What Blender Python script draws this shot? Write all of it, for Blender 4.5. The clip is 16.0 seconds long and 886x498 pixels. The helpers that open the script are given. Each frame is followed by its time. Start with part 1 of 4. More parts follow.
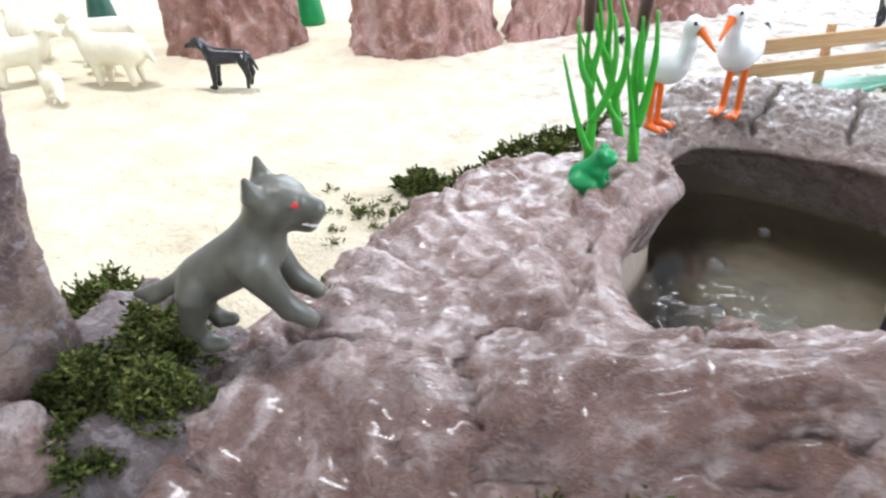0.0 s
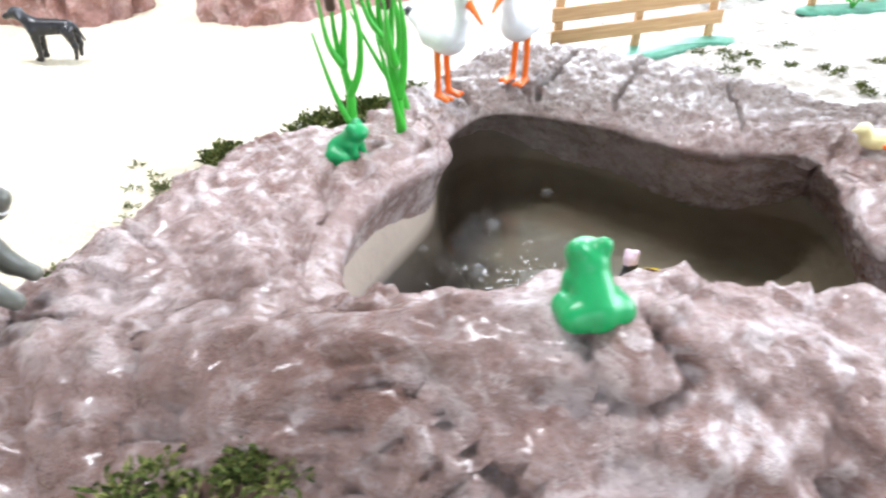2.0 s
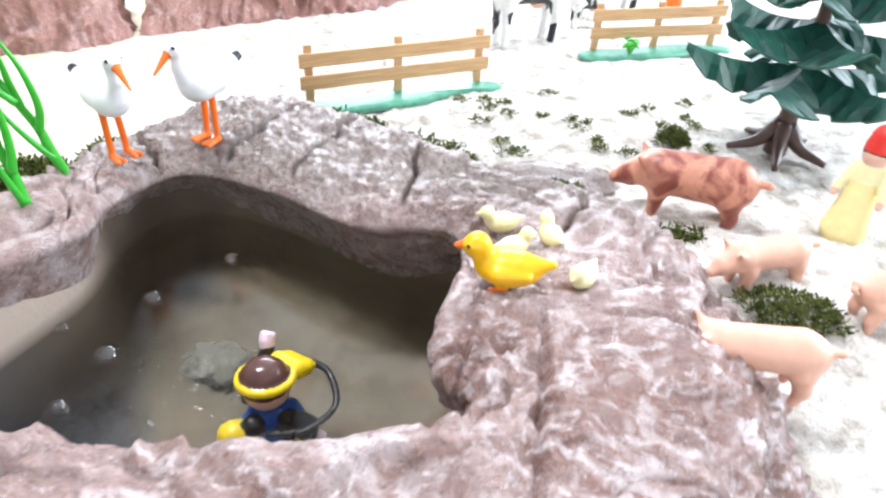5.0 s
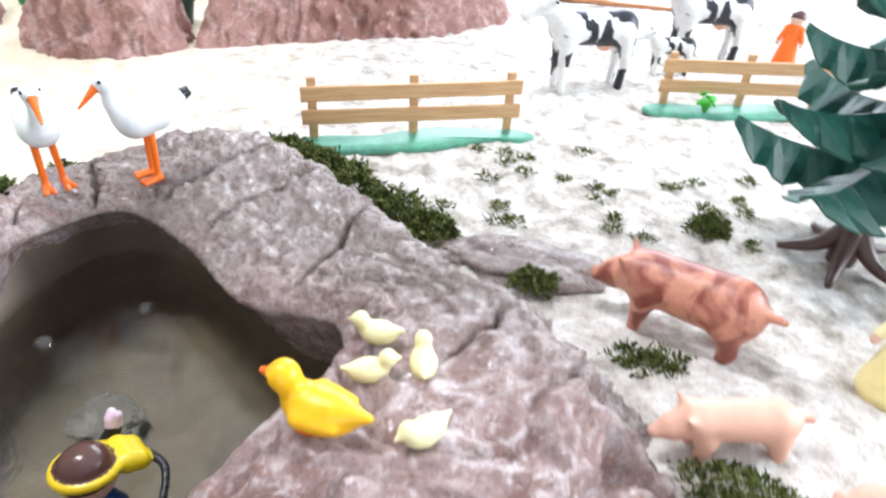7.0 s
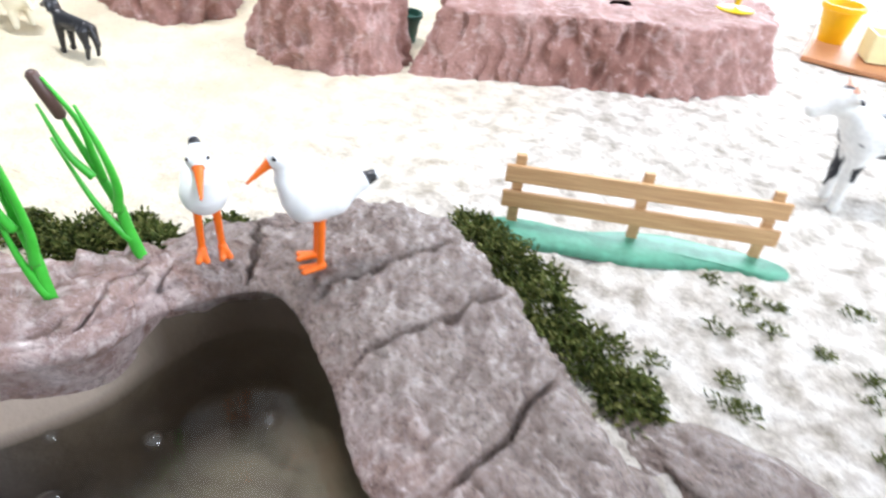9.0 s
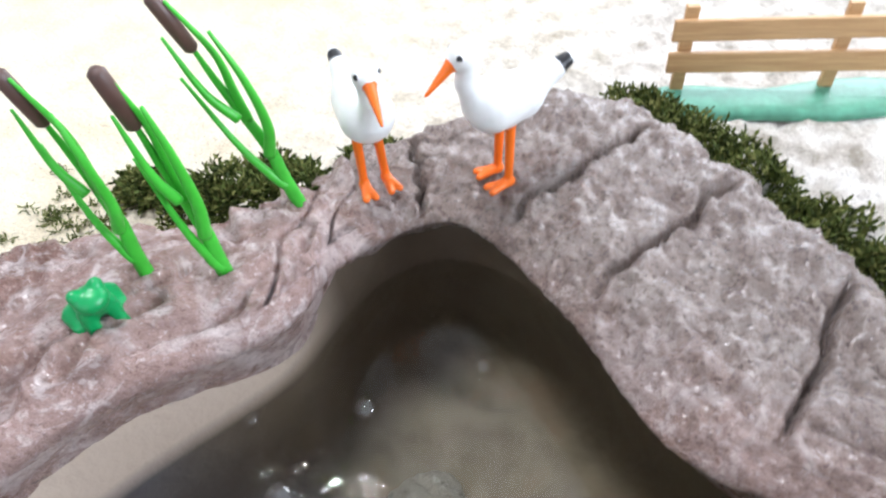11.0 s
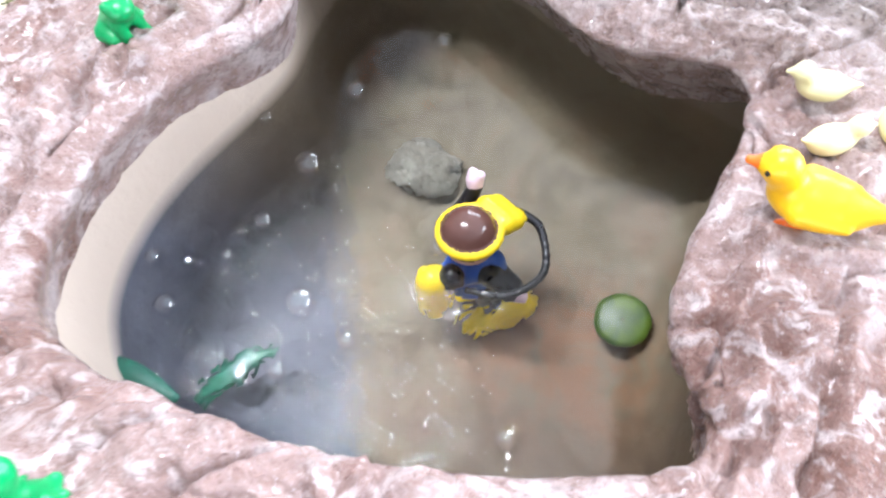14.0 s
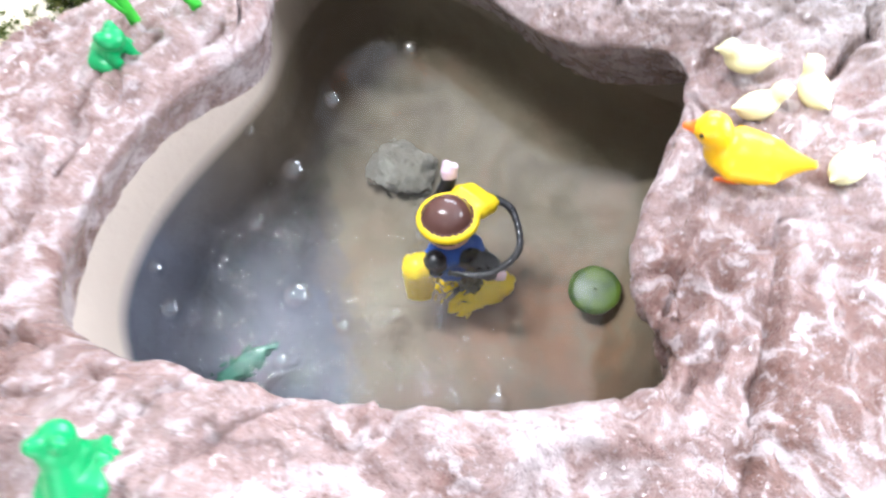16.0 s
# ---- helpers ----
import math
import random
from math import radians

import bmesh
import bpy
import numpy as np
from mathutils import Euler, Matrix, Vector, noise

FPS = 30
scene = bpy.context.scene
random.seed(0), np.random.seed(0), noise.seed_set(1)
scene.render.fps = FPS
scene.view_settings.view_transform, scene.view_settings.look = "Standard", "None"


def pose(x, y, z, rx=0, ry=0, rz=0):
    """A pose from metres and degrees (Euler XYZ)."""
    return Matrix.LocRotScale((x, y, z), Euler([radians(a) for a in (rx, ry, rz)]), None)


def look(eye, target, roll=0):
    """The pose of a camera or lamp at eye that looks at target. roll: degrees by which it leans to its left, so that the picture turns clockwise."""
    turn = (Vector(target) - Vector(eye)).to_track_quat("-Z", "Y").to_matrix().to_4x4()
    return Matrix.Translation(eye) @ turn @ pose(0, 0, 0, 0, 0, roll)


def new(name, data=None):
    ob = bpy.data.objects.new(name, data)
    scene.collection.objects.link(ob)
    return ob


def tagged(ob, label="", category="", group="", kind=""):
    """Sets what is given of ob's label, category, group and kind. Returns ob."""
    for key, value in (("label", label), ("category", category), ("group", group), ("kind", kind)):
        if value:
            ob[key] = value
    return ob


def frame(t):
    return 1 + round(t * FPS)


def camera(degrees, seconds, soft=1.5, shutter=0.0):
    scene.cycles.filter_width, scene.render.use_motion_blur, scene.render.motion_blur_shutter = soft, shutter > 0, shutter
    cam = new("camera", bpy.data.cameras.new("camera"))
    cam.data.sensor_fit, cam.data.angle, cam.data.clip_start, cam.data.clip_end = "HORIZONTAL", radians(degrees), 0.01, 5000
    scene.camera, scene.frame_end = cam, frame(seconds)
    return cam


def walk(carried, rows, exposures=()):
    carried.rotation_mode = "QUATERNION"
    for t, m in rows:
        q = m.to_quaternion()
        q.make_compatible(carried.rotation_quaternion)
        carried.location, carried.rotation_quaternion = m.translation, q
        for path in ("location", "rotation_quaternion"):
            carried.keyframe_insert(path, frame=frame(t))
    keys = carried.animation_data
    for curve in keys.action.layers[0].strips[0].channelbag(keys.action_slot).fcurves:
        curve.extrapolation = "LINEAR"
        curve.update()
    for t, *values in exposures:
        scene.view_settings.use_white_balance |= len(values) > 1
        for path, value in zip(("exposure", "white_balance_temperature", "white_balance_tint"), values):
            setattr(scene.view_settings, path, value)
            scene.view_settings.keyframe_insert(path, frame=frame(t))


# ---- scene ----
cam = camera(68.0, 16.0, soft=2.2, shutter=0.5)
PATH = [
    (0, (0.0443, -0.0525, 0.1550), (-0.0012, 0.1983, -0.0031), -1.92),
    (0.5, (0.0587, -0.0521, 0.1586), (0.0198, 0.1952, -0.0067), -1.40),
    (1, (0.0774, -0.0577, 0.1616), (0.0463, 0.1876, -0.0083), -1.16),
    (1.5, (0.0907, -0.0592, 0.1609), (0.0676, 0.1854, -0.0113), -1.11),
    (2, (0.1126, -0.0558, 0.1659), (0.0973, 0.1877, -0.0086), -0.68),
    (2.5, (0.1368, -0.0582, 0.1671), (0.1298, 0.1864, -0.0065), -0.62),
    (3, (0.1650, -0.0584, 0.1657), (0.1729, 0.1857, -0.0085), 0.14),
    (3.5, (0.1951, -0.0551, 0.1672), (0.2127, 0.1865, -0.0099), 0.92),
    (4, (0.2230, -0.0385, 0.1772), (0.2472, 0.2054, 0.0043), 2.99),
    (4.2, (0.2113, -0.0438, 0.1808), (0.2520, 0.1979, 0.0078), 4.91),
    (6.3, (0.3028, 0.0099, 0.1945), (0.2674, 0.2527, 0.0218), 1.24),
    (6.5, (0.3088, 0.0122, 0.1881), (0.2744, 0.2546, 0.0147), 1.71),
    (7, (0.3218, 0.0384, 0.1969), (0.2792, 0.2797, 0.0238), 3.55),
    (7.5, (0.3212, 0.0654, 0.2012), (0.2501, 0.2983, 0.0259), 3.69),
    (8, (0.3120, 0.0878, 0.2013), (0.2268, 0.3144, 0.0242), 4.53),
    (8.5, (0.3021, 0.1087, 0.2064), (0.2013, 0.3267, 0.0266), 5.58),
    (9, (0.2773, 0.1256, 0.2048), (0.1639, 0.3373, 0.0249), 6.13),
    (9.2, (0.2664, 0.1302, 0.2070), (0.1506, 0.3411, 0.0278), 7.48),
    (11.3, (0.2045, 0.1292, 0.1815), (0.1127, 0.2753, -0.0130), -8.16),
    (11.5, (0.2071, 0.1230, 0.1820), (0.1214, 0.2684, -0.0158), -8.51),
    (12, (0.2192, 0.1091, 0.1803), (0.1477, 0.2543, -0.0233), -8.22),
    (12.5, (0.2342, 0.0963, 0.1793), (0.1709, 0.2293, -0.0349), -6.74),
    (13, (0.2403, 0.0833, 0.1814), (0.1854, 0.2050, -0.0417), -4.86),
    (13.5, (0.2264, 0.0711, 0.1856), (0.1754, 0.1831, -0.0434), -6.71),
    (14, (0.2164, 0.0570, 0.1982), (0.1672, 0.1596, -0.0355), -11.25),
    (14.5, (0.2127, 0.0534, 0.2174), (0.1674, 0.1477, -0.0206), -13.49),
    (15, (0.2101, 0.0505, 0.2334), (0.1689, 0.1414, -0.0067), -13.53),
    (15.5, (0.2114, 0.0482, 0.2422), (0.1713, 0.1426, 0.0033), -12.73),
    (16, (0.2207, 0.0395, 0.2118), (0.1785, 0.1491, -0.0202), -11.89),
]
EXPOSURES = [(0.0, -0.40, 6250, 12), (1.5, -0.04, 6250, 12), (3.0, 0.20, 6300, 12), (4.2, 0.14, 6300, 12), (6.5, -0.15, 6250, 13), (9.0, -0.30, 6250, 13), (11.3, -0.30, 6250, 13), (12.5, 0.42, 6150, 13), (14.5, 0.48, 6050, 14), (16.0, 0.46, 6050, 14)]
walk(cam, [(t, look(eye, target, roll)) for t, eye, target, roll in PATH], EXPOSURES)

# ---- world and light ----
world = bpy.data.worlds.new("room_light")
scene.world = world
world.use_nodes = True
bg = world.node_tree.nodes["Background"]
bg.inputs[0].default_value = (0.80, 0.88, 1.0, 1)
bg.inputs[1].default_value = 0.35


def window_lamp(name, eye, target, w, h, watts, colour):
    d = bpy.data.lights.new(name, "AREA")
    d.shape, d.size, d.size_y, d.energy, d.color = "RECTANGLE", w, h, watts, colour
    ob = new(name, d)
    ob.matrix_world = look(eye, target)
    return ob


window_lamp("window_light_east", (2.62, 0.85, 0.875), (0.6, 0.5, 0.0), 2.0, 1.25, 120, (0.84, 0.92, 1.0))
window_lamp("window_light_north", (0.3, 3.06, 1.0), (0.2, 0.8, 0.0), 2.0, 1.0, 95, (0.86, 0.93, 1.0))
# added fill lamp that brightens the south rock faces, its source unseen
window_lamp("fill_light_south", (0.25, -2.47, 0.95), (0.2, 0.0, 0.0), 1.8, 1.0, 24, (0.88, 0.94, 1.0))
window_lamp("ceiling_tube_light", (-0.36, 0.42, 1.78), (-0.36, 0.42, 0.0), 0.62, 0.036, 34, (0.97, 0.97, 1.0))


# ---- materials ----
WATER_Z = -0.010


def shader(name, rough=0.5, spec=0.5, coat=0.0):
    m = bpy.data.materials.new(name)
    m.use_nodes = True
    b = m.node_tree.nodes["Principled BSDF"]
    b.inputs["Roughness"].default_value = rough
    b.inputs["Specular IOR Level"].default_value = spec
    b.inputs["Coat Weight"].default_value = coat
    b.inputs["Coat Roughness"].default_value = 0.15
    return m, m.node_tree, b


def node(nt, kind, **kw):
    n = nt.nodes.new(kind)
    for k, v in kw.items():
        n.inputs[k].default_value = v
    return n


def coords(nt):
    g = nt.nodes.new("ShaderNodeNewGeometry")
    return g.outputs["Position"]


def noise_of(nt, vec, scale, detail=4, rough=0.55, distort=0.0):
    n = node(nt, "ShaderNodeTexNoise", Scale=scale, Detail=detail, Roughness=rough, Distortion=distort)
    nt.links.new(vec, n.inputs["Vector"])
    return n.outputs["Fac"]


def ramp(nt, fac, *stops):
    r = nt.nodes.new("ShaderNodeValToRGB")
    e = r.color_ramp.elements
    while len(e) < len(stops):
        e.new(0.5)
    for el, (p, c) in zip(e, stops):
        el.position = p
        el.color = (*c, 1) if len(c) == 3 else c
    nt.links.new(fac, r.inputs[0])
    return r.outputs[0]


def mix(nt, fac, a, b, mode="MIX"):
    m = nt.nodes.new("ShaderNodeMix")
    m.data_type, m.blend_type = "RGBA", mode
    for sock, v in ((m.inputs[0], fac), (m.inputs[6], a), (m.inputs[7], b)):
        if isinstance(v, (int, float)):
            sock.default_value = v
        elif isinstance(v, tuple):
            sock.default_value = (*v, 1)
        else:
            nt.links.new(v, sock)
    return m.outputs[2]


def bump(nt, b, height, strength, dist):
    n = node(nt, "ShaderNodeBump", Strength=strength, Distance=dist)
    nt.links.new(height, n.inputs["Height"])
    nt.links.new(n.outputs[0], b.inputs["Normal"])


def plastic(name, colour, rough=0.35, vary=0.12, coat=0.0, local=True):
    """Moulded toy plastic with faint scuffs."""
    m, nt, b = shader(name, rough, 0.5, coat)
    tc = nt.nodes.new("ShaderNodeTexCoord").outputs["Object"]
    n = noise_of(nt, tc, 160, 3)
    dark = tuple(c * (1 - vary) for c in colour)
    lite = tuple(min(1, c * (1 + vary)) for c in colour)
    nt.links.new(ramp(nt, n, (0.3, dark), (0.7, lite)), b.inputs["Base Color"])
    r = nt.nodes.new("ShaderNodeMapRange")
    r.inputs["To Min"].default_value, r.inputs["To Max"].default_value = rough - 0.08, rough + 0.12
    nt.links.new(noise_of(nt, tc, 420, 2), r.inputs[0])
    nt.links.new(r.outputs[0], b.inputs["Roughness"])
    b.inputs["Subsurface Weight"].default_value = 0.0
    bump(nt, b, noise_of(nt, tc, 700, 2), 0.12, 0.0004)
    return m


def rock_material(name, base, dark, pale, gloss=0.42, scale=1.0, stone=False):
    """Painted plaster rock: washed pink-brown with pale dabs and dark creases."""
    m, nt, b = shader(name, gloss, 0.5, 0.3 if stone else 0.0)
    p = coords(nt)
    big = noise_of(nt, p, 15 * scale, 4, 0.55, 0.8)
    swirl = noise_of(nt, p, 34 * scale, 5, 0.58, 2.2)
    small = noise_of(nt, p, 120 * scale, 5, 0.65, 0.6)
    fine = noise_of(nt, p, 560 * scale, 4, 0.7)
    warm = tuple(a * k for a, k in zip(dark, (1.65, 1.62, 1.62)))
    c = ramp(nt, big, (0.36, warm), (0.47, base), (0.58, base), (0.74, pale))
    c = mix(nt, ramp(nt, swirl, (0.34, (0.7, 0.7, 0.7)), (0.44, (0, 0, 0))), c, warm)
    c = mix(nt, ramp(nt, swirl, (0.47, (0, 0, 0)), (0.50, (0.22, 0.22, 0.22)), (0.53, (0, 0, 0))), c, dark)
    c = mix(nt, ramp(nt, swirl, (0.55, (0, 0, 0)), (0.66, (0.6, 0.6, 0.6))), c, pale)
    c = mix(nt, ramp(nt, small, (0.55, (0, 0, 0)), (0.62, (0.7, 0.7, 0.7))), c, pale)
    c = mix(nt, ramp(nt, small, (0.32, (0.45, 0.45, 0.45)), (0.40, (0, 0, 0))), c, dark)
    c = mix(nt, ramp(nt, fine, (0.34, (0.55, 0.55, 0.55)), (0.44, (0, 0, 0))), c, dark)
    c = mix(nt, ramp(nt, fine, (0.60, (0, 0, 0)), (0.68, (0.65, 0.65, 0.65))), c, pale)
    if stone:
        # browner towards the south-west flank, broken up by the swirl noise
        spot = node(nt, "ShaderNodeVectorMath")
        spot.operation = "DISTANCE"
        nt.links.new(p, spot.inputs[0])
        spot.inputs[1].default_value = (0.030, 0.020, 0.030)
        sw_brown = node(nt, "ShaderNodeMapRange")
        sw_brown.inputs["From Min"].default_value, sw_brown.inputs["From Max"].default_value = 0.125, 0.060
        sw_brown.inputs["To Max"].default_value = 0.75
        nt.links.new(spot.outputs["Value"], sw_brown.inputs[0])
        thin = nt.nodes.new("ShaderNodeMath")
        thin.operation = "MULTIPLY"
        nt.links.new(sw_brown.outputs[0], thin.inputs[0])
        nt.links.new(ramp(nt, swirl, (0.40, (1, 1, 1)), (0.62, (0.25, 0.25, 0.25))), thin.inputs[1])
        c = mix(nt, thin.outputs[0], c, (0.185, 0.108, 0.085))
        sep = nt.nodes.new("ShaderNodeSeparateXYZ")
        nt.links.new(p, sep.inputs[0])
        n1 = nt.nodes.new("ShaderNodeMath")
        n1.operation = "MULTIPLY_ADD"
        nt.links.new(sep.outputs[0], n1.inputs[0])
        n1.inputs[1].default_value = 0.25
        nt.links.new(sep.outputs[1], n1.inputs[2])
        mr = node(nt, "ShaderNodeMapRange")
        mr.inputs["From Min"].default_value, mr.inputs["From Max"].default_value = 0.262, 0.305
        nt.links.new(n1.outputs[0], mr.inputs[0])
        slab = ramp(nt, noise_of(nt, p, 70, 9, 0.78), (0.30, (0.170, 0.118, 0.100)), (0.48, (0.300, 0.232, 0.202)), (0.68, (0.47, 0.405, 0.365)))
        slab = mix(nt, ramp(nt, fine, (0.36, (0.7, 0.7, 0.7)), (0.48, (0, 0, 0))), slab, (0.11, 0.08, 0.075))
        c = mix(nt, mr.outputs[0], c, slab)
    nt.links.new(c, b.inputs["Base Color"])
    nt.links.new(ramp(nt, small, (0.35, (gloss - 0.08,) * 3), (0.65, (gloss + 0.25,) * 3)), b.inputs["Roughness"])
    bump(nt, b, mix(nt, 0.45, noise_of(nt, p, 210 * scale, 7, 0.75, 0.5), fine), 0.95, 0.0046)
    return m


def sand_material():
    """Cream sand, greyer and coarser to the east of the pond."""
    m, nt, b = shader("sand", 0.9, 0.25)
    p = coords(nt)
    sep = nt.nodes.new("ShaderNodeSeparateXYZ")
    nt.links.new(p, sep.inputs[0])
    mr = node(nt, "ShaderNodeMapRange")
    mr.inputs["From Min"].default_value, mr.inputs["From Max"].default_value = 0.02, 0.22
    add = nt.nodes.new("ShaderNodeMath")
    add.operation = "MULTIPLY_ADD"
    nt.links.new(noise_of(nt, p, 14, 4), add.inputs[0])
    add.inputs[1].default_value = 0.16
    nt.links.new(sep.outputs[0], add.inputs[2])
    nt.links.new(add.outputs[0], mr.inputs[0])
    west = ramp(nt, noise_of(nt, p, 30, 5), (0.3, (0.76, 0.65, 0.46)), (0.7, (0.90, 0.82, 0.63)))
    east = ramp(nt, noise_of(nt, p, 60, 7, 0.7), (0.34, (0.36, 0.32, 0.26)), (0.47, (0.66, 0.61, 0.54)), (0.62, (0.88, 0.85, 0.79)))
    c = mix(nt, mr.outputs[0], west, east)
    grit = ramp(nt, noise_of(nt, p, 900, 3, 0.6), (0.32, (0.6, 0.6, 0.6)), (0.45, (0, 0, 0)))
    c = mix(nt, grit, c, (0.30, 0.26, 0.20))
    nt.links.new(c, b.inputs["Base Color"])
    bump(nt, b, mix(nt, 0.5, noise_of(nt, p, 350, 6, 0.7), noise_of(nt, p, 90, 5, 0.6)), 0.9, 0.005)
    return m


def basin_material():
    """Pond bed: sandy beige paint, darker towards the west and north-west, with sky reflection painted in."""
    m, nt, b = shader("pond_bed", 0.6, 0.4)
    p = coords(nt)
    sep = nt.nodes.new("ShaderNodeSeparateXYZ")
    nt.links.new(p, sep.inputs[0])

    def line(slope, start):
        n = nt.nodes.new("ShaderNodeMath")
        n.operation = "MULTIPLY_ADD"
        nt.links.new(sep.outputs[1], n.inputs[0])
        n.inputs[1].default_value, n.inputs[2].default_value = slope, start
        return n.outputs[0]

    def math2(op, a, b):
        n = nt.nodes.new("ShaderNodeMath")
        n.operation = op
        for sock, v in zip(n.inputs, (a, b)):
            if isinstance(v, float):
                sock.default_value = v
            else:
                nt.links.new(v, sock)
        return n.outputs[0]

    # the bed turns darker west of this line
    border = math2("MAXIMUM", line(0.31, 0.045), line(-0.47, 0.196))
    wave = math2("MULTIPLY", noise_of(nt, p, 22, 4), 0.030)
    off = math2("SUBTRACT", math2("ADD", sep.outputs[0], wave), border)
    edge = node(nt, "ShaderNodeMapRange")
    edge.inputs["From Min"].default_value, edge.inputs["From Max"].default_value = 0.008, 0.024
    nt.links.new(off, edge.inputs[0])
    # bluish sky reflection of the water surface, painted into the bed colour
    sky_tint = ramp(nt, noise_of(nt, p, 25, 5), (0.35, (0.050, 0.053, 0.074)), (0.65, (0.090, 0.094, 0.126)))
    dark_brown = ramp(nt, noise_of(nt, p, 25, 5), (0.35, (0.064, 0.044, 0.031)), (0.65, (0.112, 0.082, 0.060)))
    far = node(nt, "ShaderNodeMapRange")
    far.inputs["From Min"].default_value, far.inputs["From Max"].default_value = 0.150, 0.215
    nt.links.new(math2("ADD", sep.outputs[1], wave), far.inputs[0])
    west_dark = mix(nt, far.outputs[0], sky_tint, dark_brown)
    clay = ramp(nt, noise_of(nt, p, 30, 6, 0.6, 0.8), (0.3, (0.100, 0.078, 0.052)), (0.50, (0.162, 0.136, 0.092)), (0.66, (0.178, 0.128, 0.084)))
    # rusty leaf stain beside the disc
    spot = node(nt, "ShaderNodeVectorMath")
    spot.operation = "DISTANCE"
    nt.links.new(p, spot.inputs[0])
    spot.inputs[1].default_value = (0.218, 0.125, -0.066)
    rust = math2("MULTIPLY", math2("SUBTRACT", noise_of(nt, p, 60, 6, 0.7, 1.2), 0.34), math2("MAXIMUM", math2("SUBTRACT", 1.0, math2("MULTIPLY", spot.outputs["Value"], 17.0)), 0.0))
    clay = mix(nt, ramp(nt, rust, (0.01, (0, 0, 0)), (0.16, (0.62, 0.62, 0.62))), clay, (0.24, 0.095, 0.036))
    c = mix(nt, edge.outputs[0], west_dark, clay)
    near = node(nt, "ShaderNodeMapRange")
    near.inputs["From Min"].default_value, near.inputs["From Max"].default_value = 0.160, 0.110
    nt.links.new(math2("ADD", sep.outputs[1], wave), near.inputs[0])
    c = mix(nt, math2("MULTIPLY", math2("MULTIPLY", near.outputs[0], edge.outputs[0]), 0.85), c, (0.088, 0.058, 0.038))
    # brown shade and reflection under the north lip, painted on the steep side
    steep = node(nt, "ShaderNodeMapRange")
    steep.inputs["From Min"].default_value, steep.inputs["From Max"].default_value = -0.062, -0.046
    nt.links.new(sep.outputs[2], steep.inputs[0])
    c = mix(nt, math2("MULTIPLY", math2("MULTIPLY", steep.outputs[0], far.outputs[0]), 0.55), c, (0.110, 0.082, 0.054))
    top = node(nt, "ShaderNodeMapRange")
    top.inputs["From Min"].default_value, top.inputs["From Max"].default_value = -0.012, -0.003
    nt.links.new(sep.outputs[2], top.inputs[0])
    north = node(nt, "ShaderNodeMapRange")
    north.inputs["From Min"].default_value, north.inputs["From Max"].default_value = 0.240, 0.205
    nt.links.new(sep.outputs[1], north.inputs[0])
    west = math2("MULTIPLY", math2("MULTIPLY", top.outputs[0], north.outputs[0]), math2("SUBTRACT", 1.0, edge.outputs[0]))
    c = mix(nt, west, c, (0.50, 0.405, 0.325))
    nt.links.new(c, b.inputs["Base Color"])
    bump(nt, b, noise_of(nt, p, 120, 5), 0.3, 0.003)
    return m


def water_material():
    m, nt, b = shader("pond_water", 0.02, 0.5)
    b.inputs["Base Color"].default_value = (0.86, 0.88, 0.80, 1)
    b.inputs["Transmission Weight"].default_value = 1.0
    b.inputs["IOR"].default_value = 1.33
    p = coords(nt)
    # ripples gather where the bubbles rise, the rest lies calm
    spot = node(nt, "ShaderNodeVectorMath")
    spot.operation = "DISTANCE"
    nt.links.new(p, spot.inputs[0])
    spot.inputs[1].default_value = (0.135, 0.105, WATER_Z)
    calm = node(nt, "ShaderNodeMapRange")
    calm.inputs["From Min"].default_value, calm.inputs["From Max"].default_value = 0.045, 0.100
    calm.inputs["To Min"].default_value, calm.inputs["To Max"].default_value = 1.0, 0.12
    nt.links.new(spot.outputs["Value"], calm.inputs[0])
    wave = mix(nt, 0.35, noise_of(nt, p, 75, 1, 0.5, 1.6), noise_of(nt, p, 170, 1, 0.5, 1.2))
    n = node(nt, "ShaderNodeBump", Distance=0.0021)
    nt.links.new(calm.outputs[0], n.inputs["Strength"])
    nt.links.new(wave, n.inputs["Height"])
    nt.links.new(n.outputs[0], b.inputs["Normal"])
    return m


def wood_material(name, a, c):
    m, nt, b = shader(name, 0.45, 0.45)
    tc = nt.nodes.new("ShaderNodeTexCoord").outputs["Object"]
    mp = nt.nodes.new("ShaderNodeMapping")
    mp.inputs["Scale"].default_value = (40, 500, 700)
    nt.links.new(tc, mp.inputs[0])
    n = noise_of(nt, mp.outputs[0], 1.0, 4, 0.6, 0.5)
    nt.links.new(ramp(nt, n, (0.3, a), (0.7, c)), b.inputs["Base Color"])
    bump(nt, b, n, 0.35, 0.0006)
    return m


def moss_material(name, a, c, e):
    m, nt, b = shader(name, 0.85, 0.2)
    g = nt.nodes.new("ShaderNodeNewGeometry")
    k = mix(nt, 0.5, noise_of(nt, g.outputs["Position"], 90, 3), g.outputs["Random Per Island"])
    nt.links.new(ramp(nt, k, (0.25, a), (0.5, c), (0.8, e)), b.inputs["Base Color"])
    return m


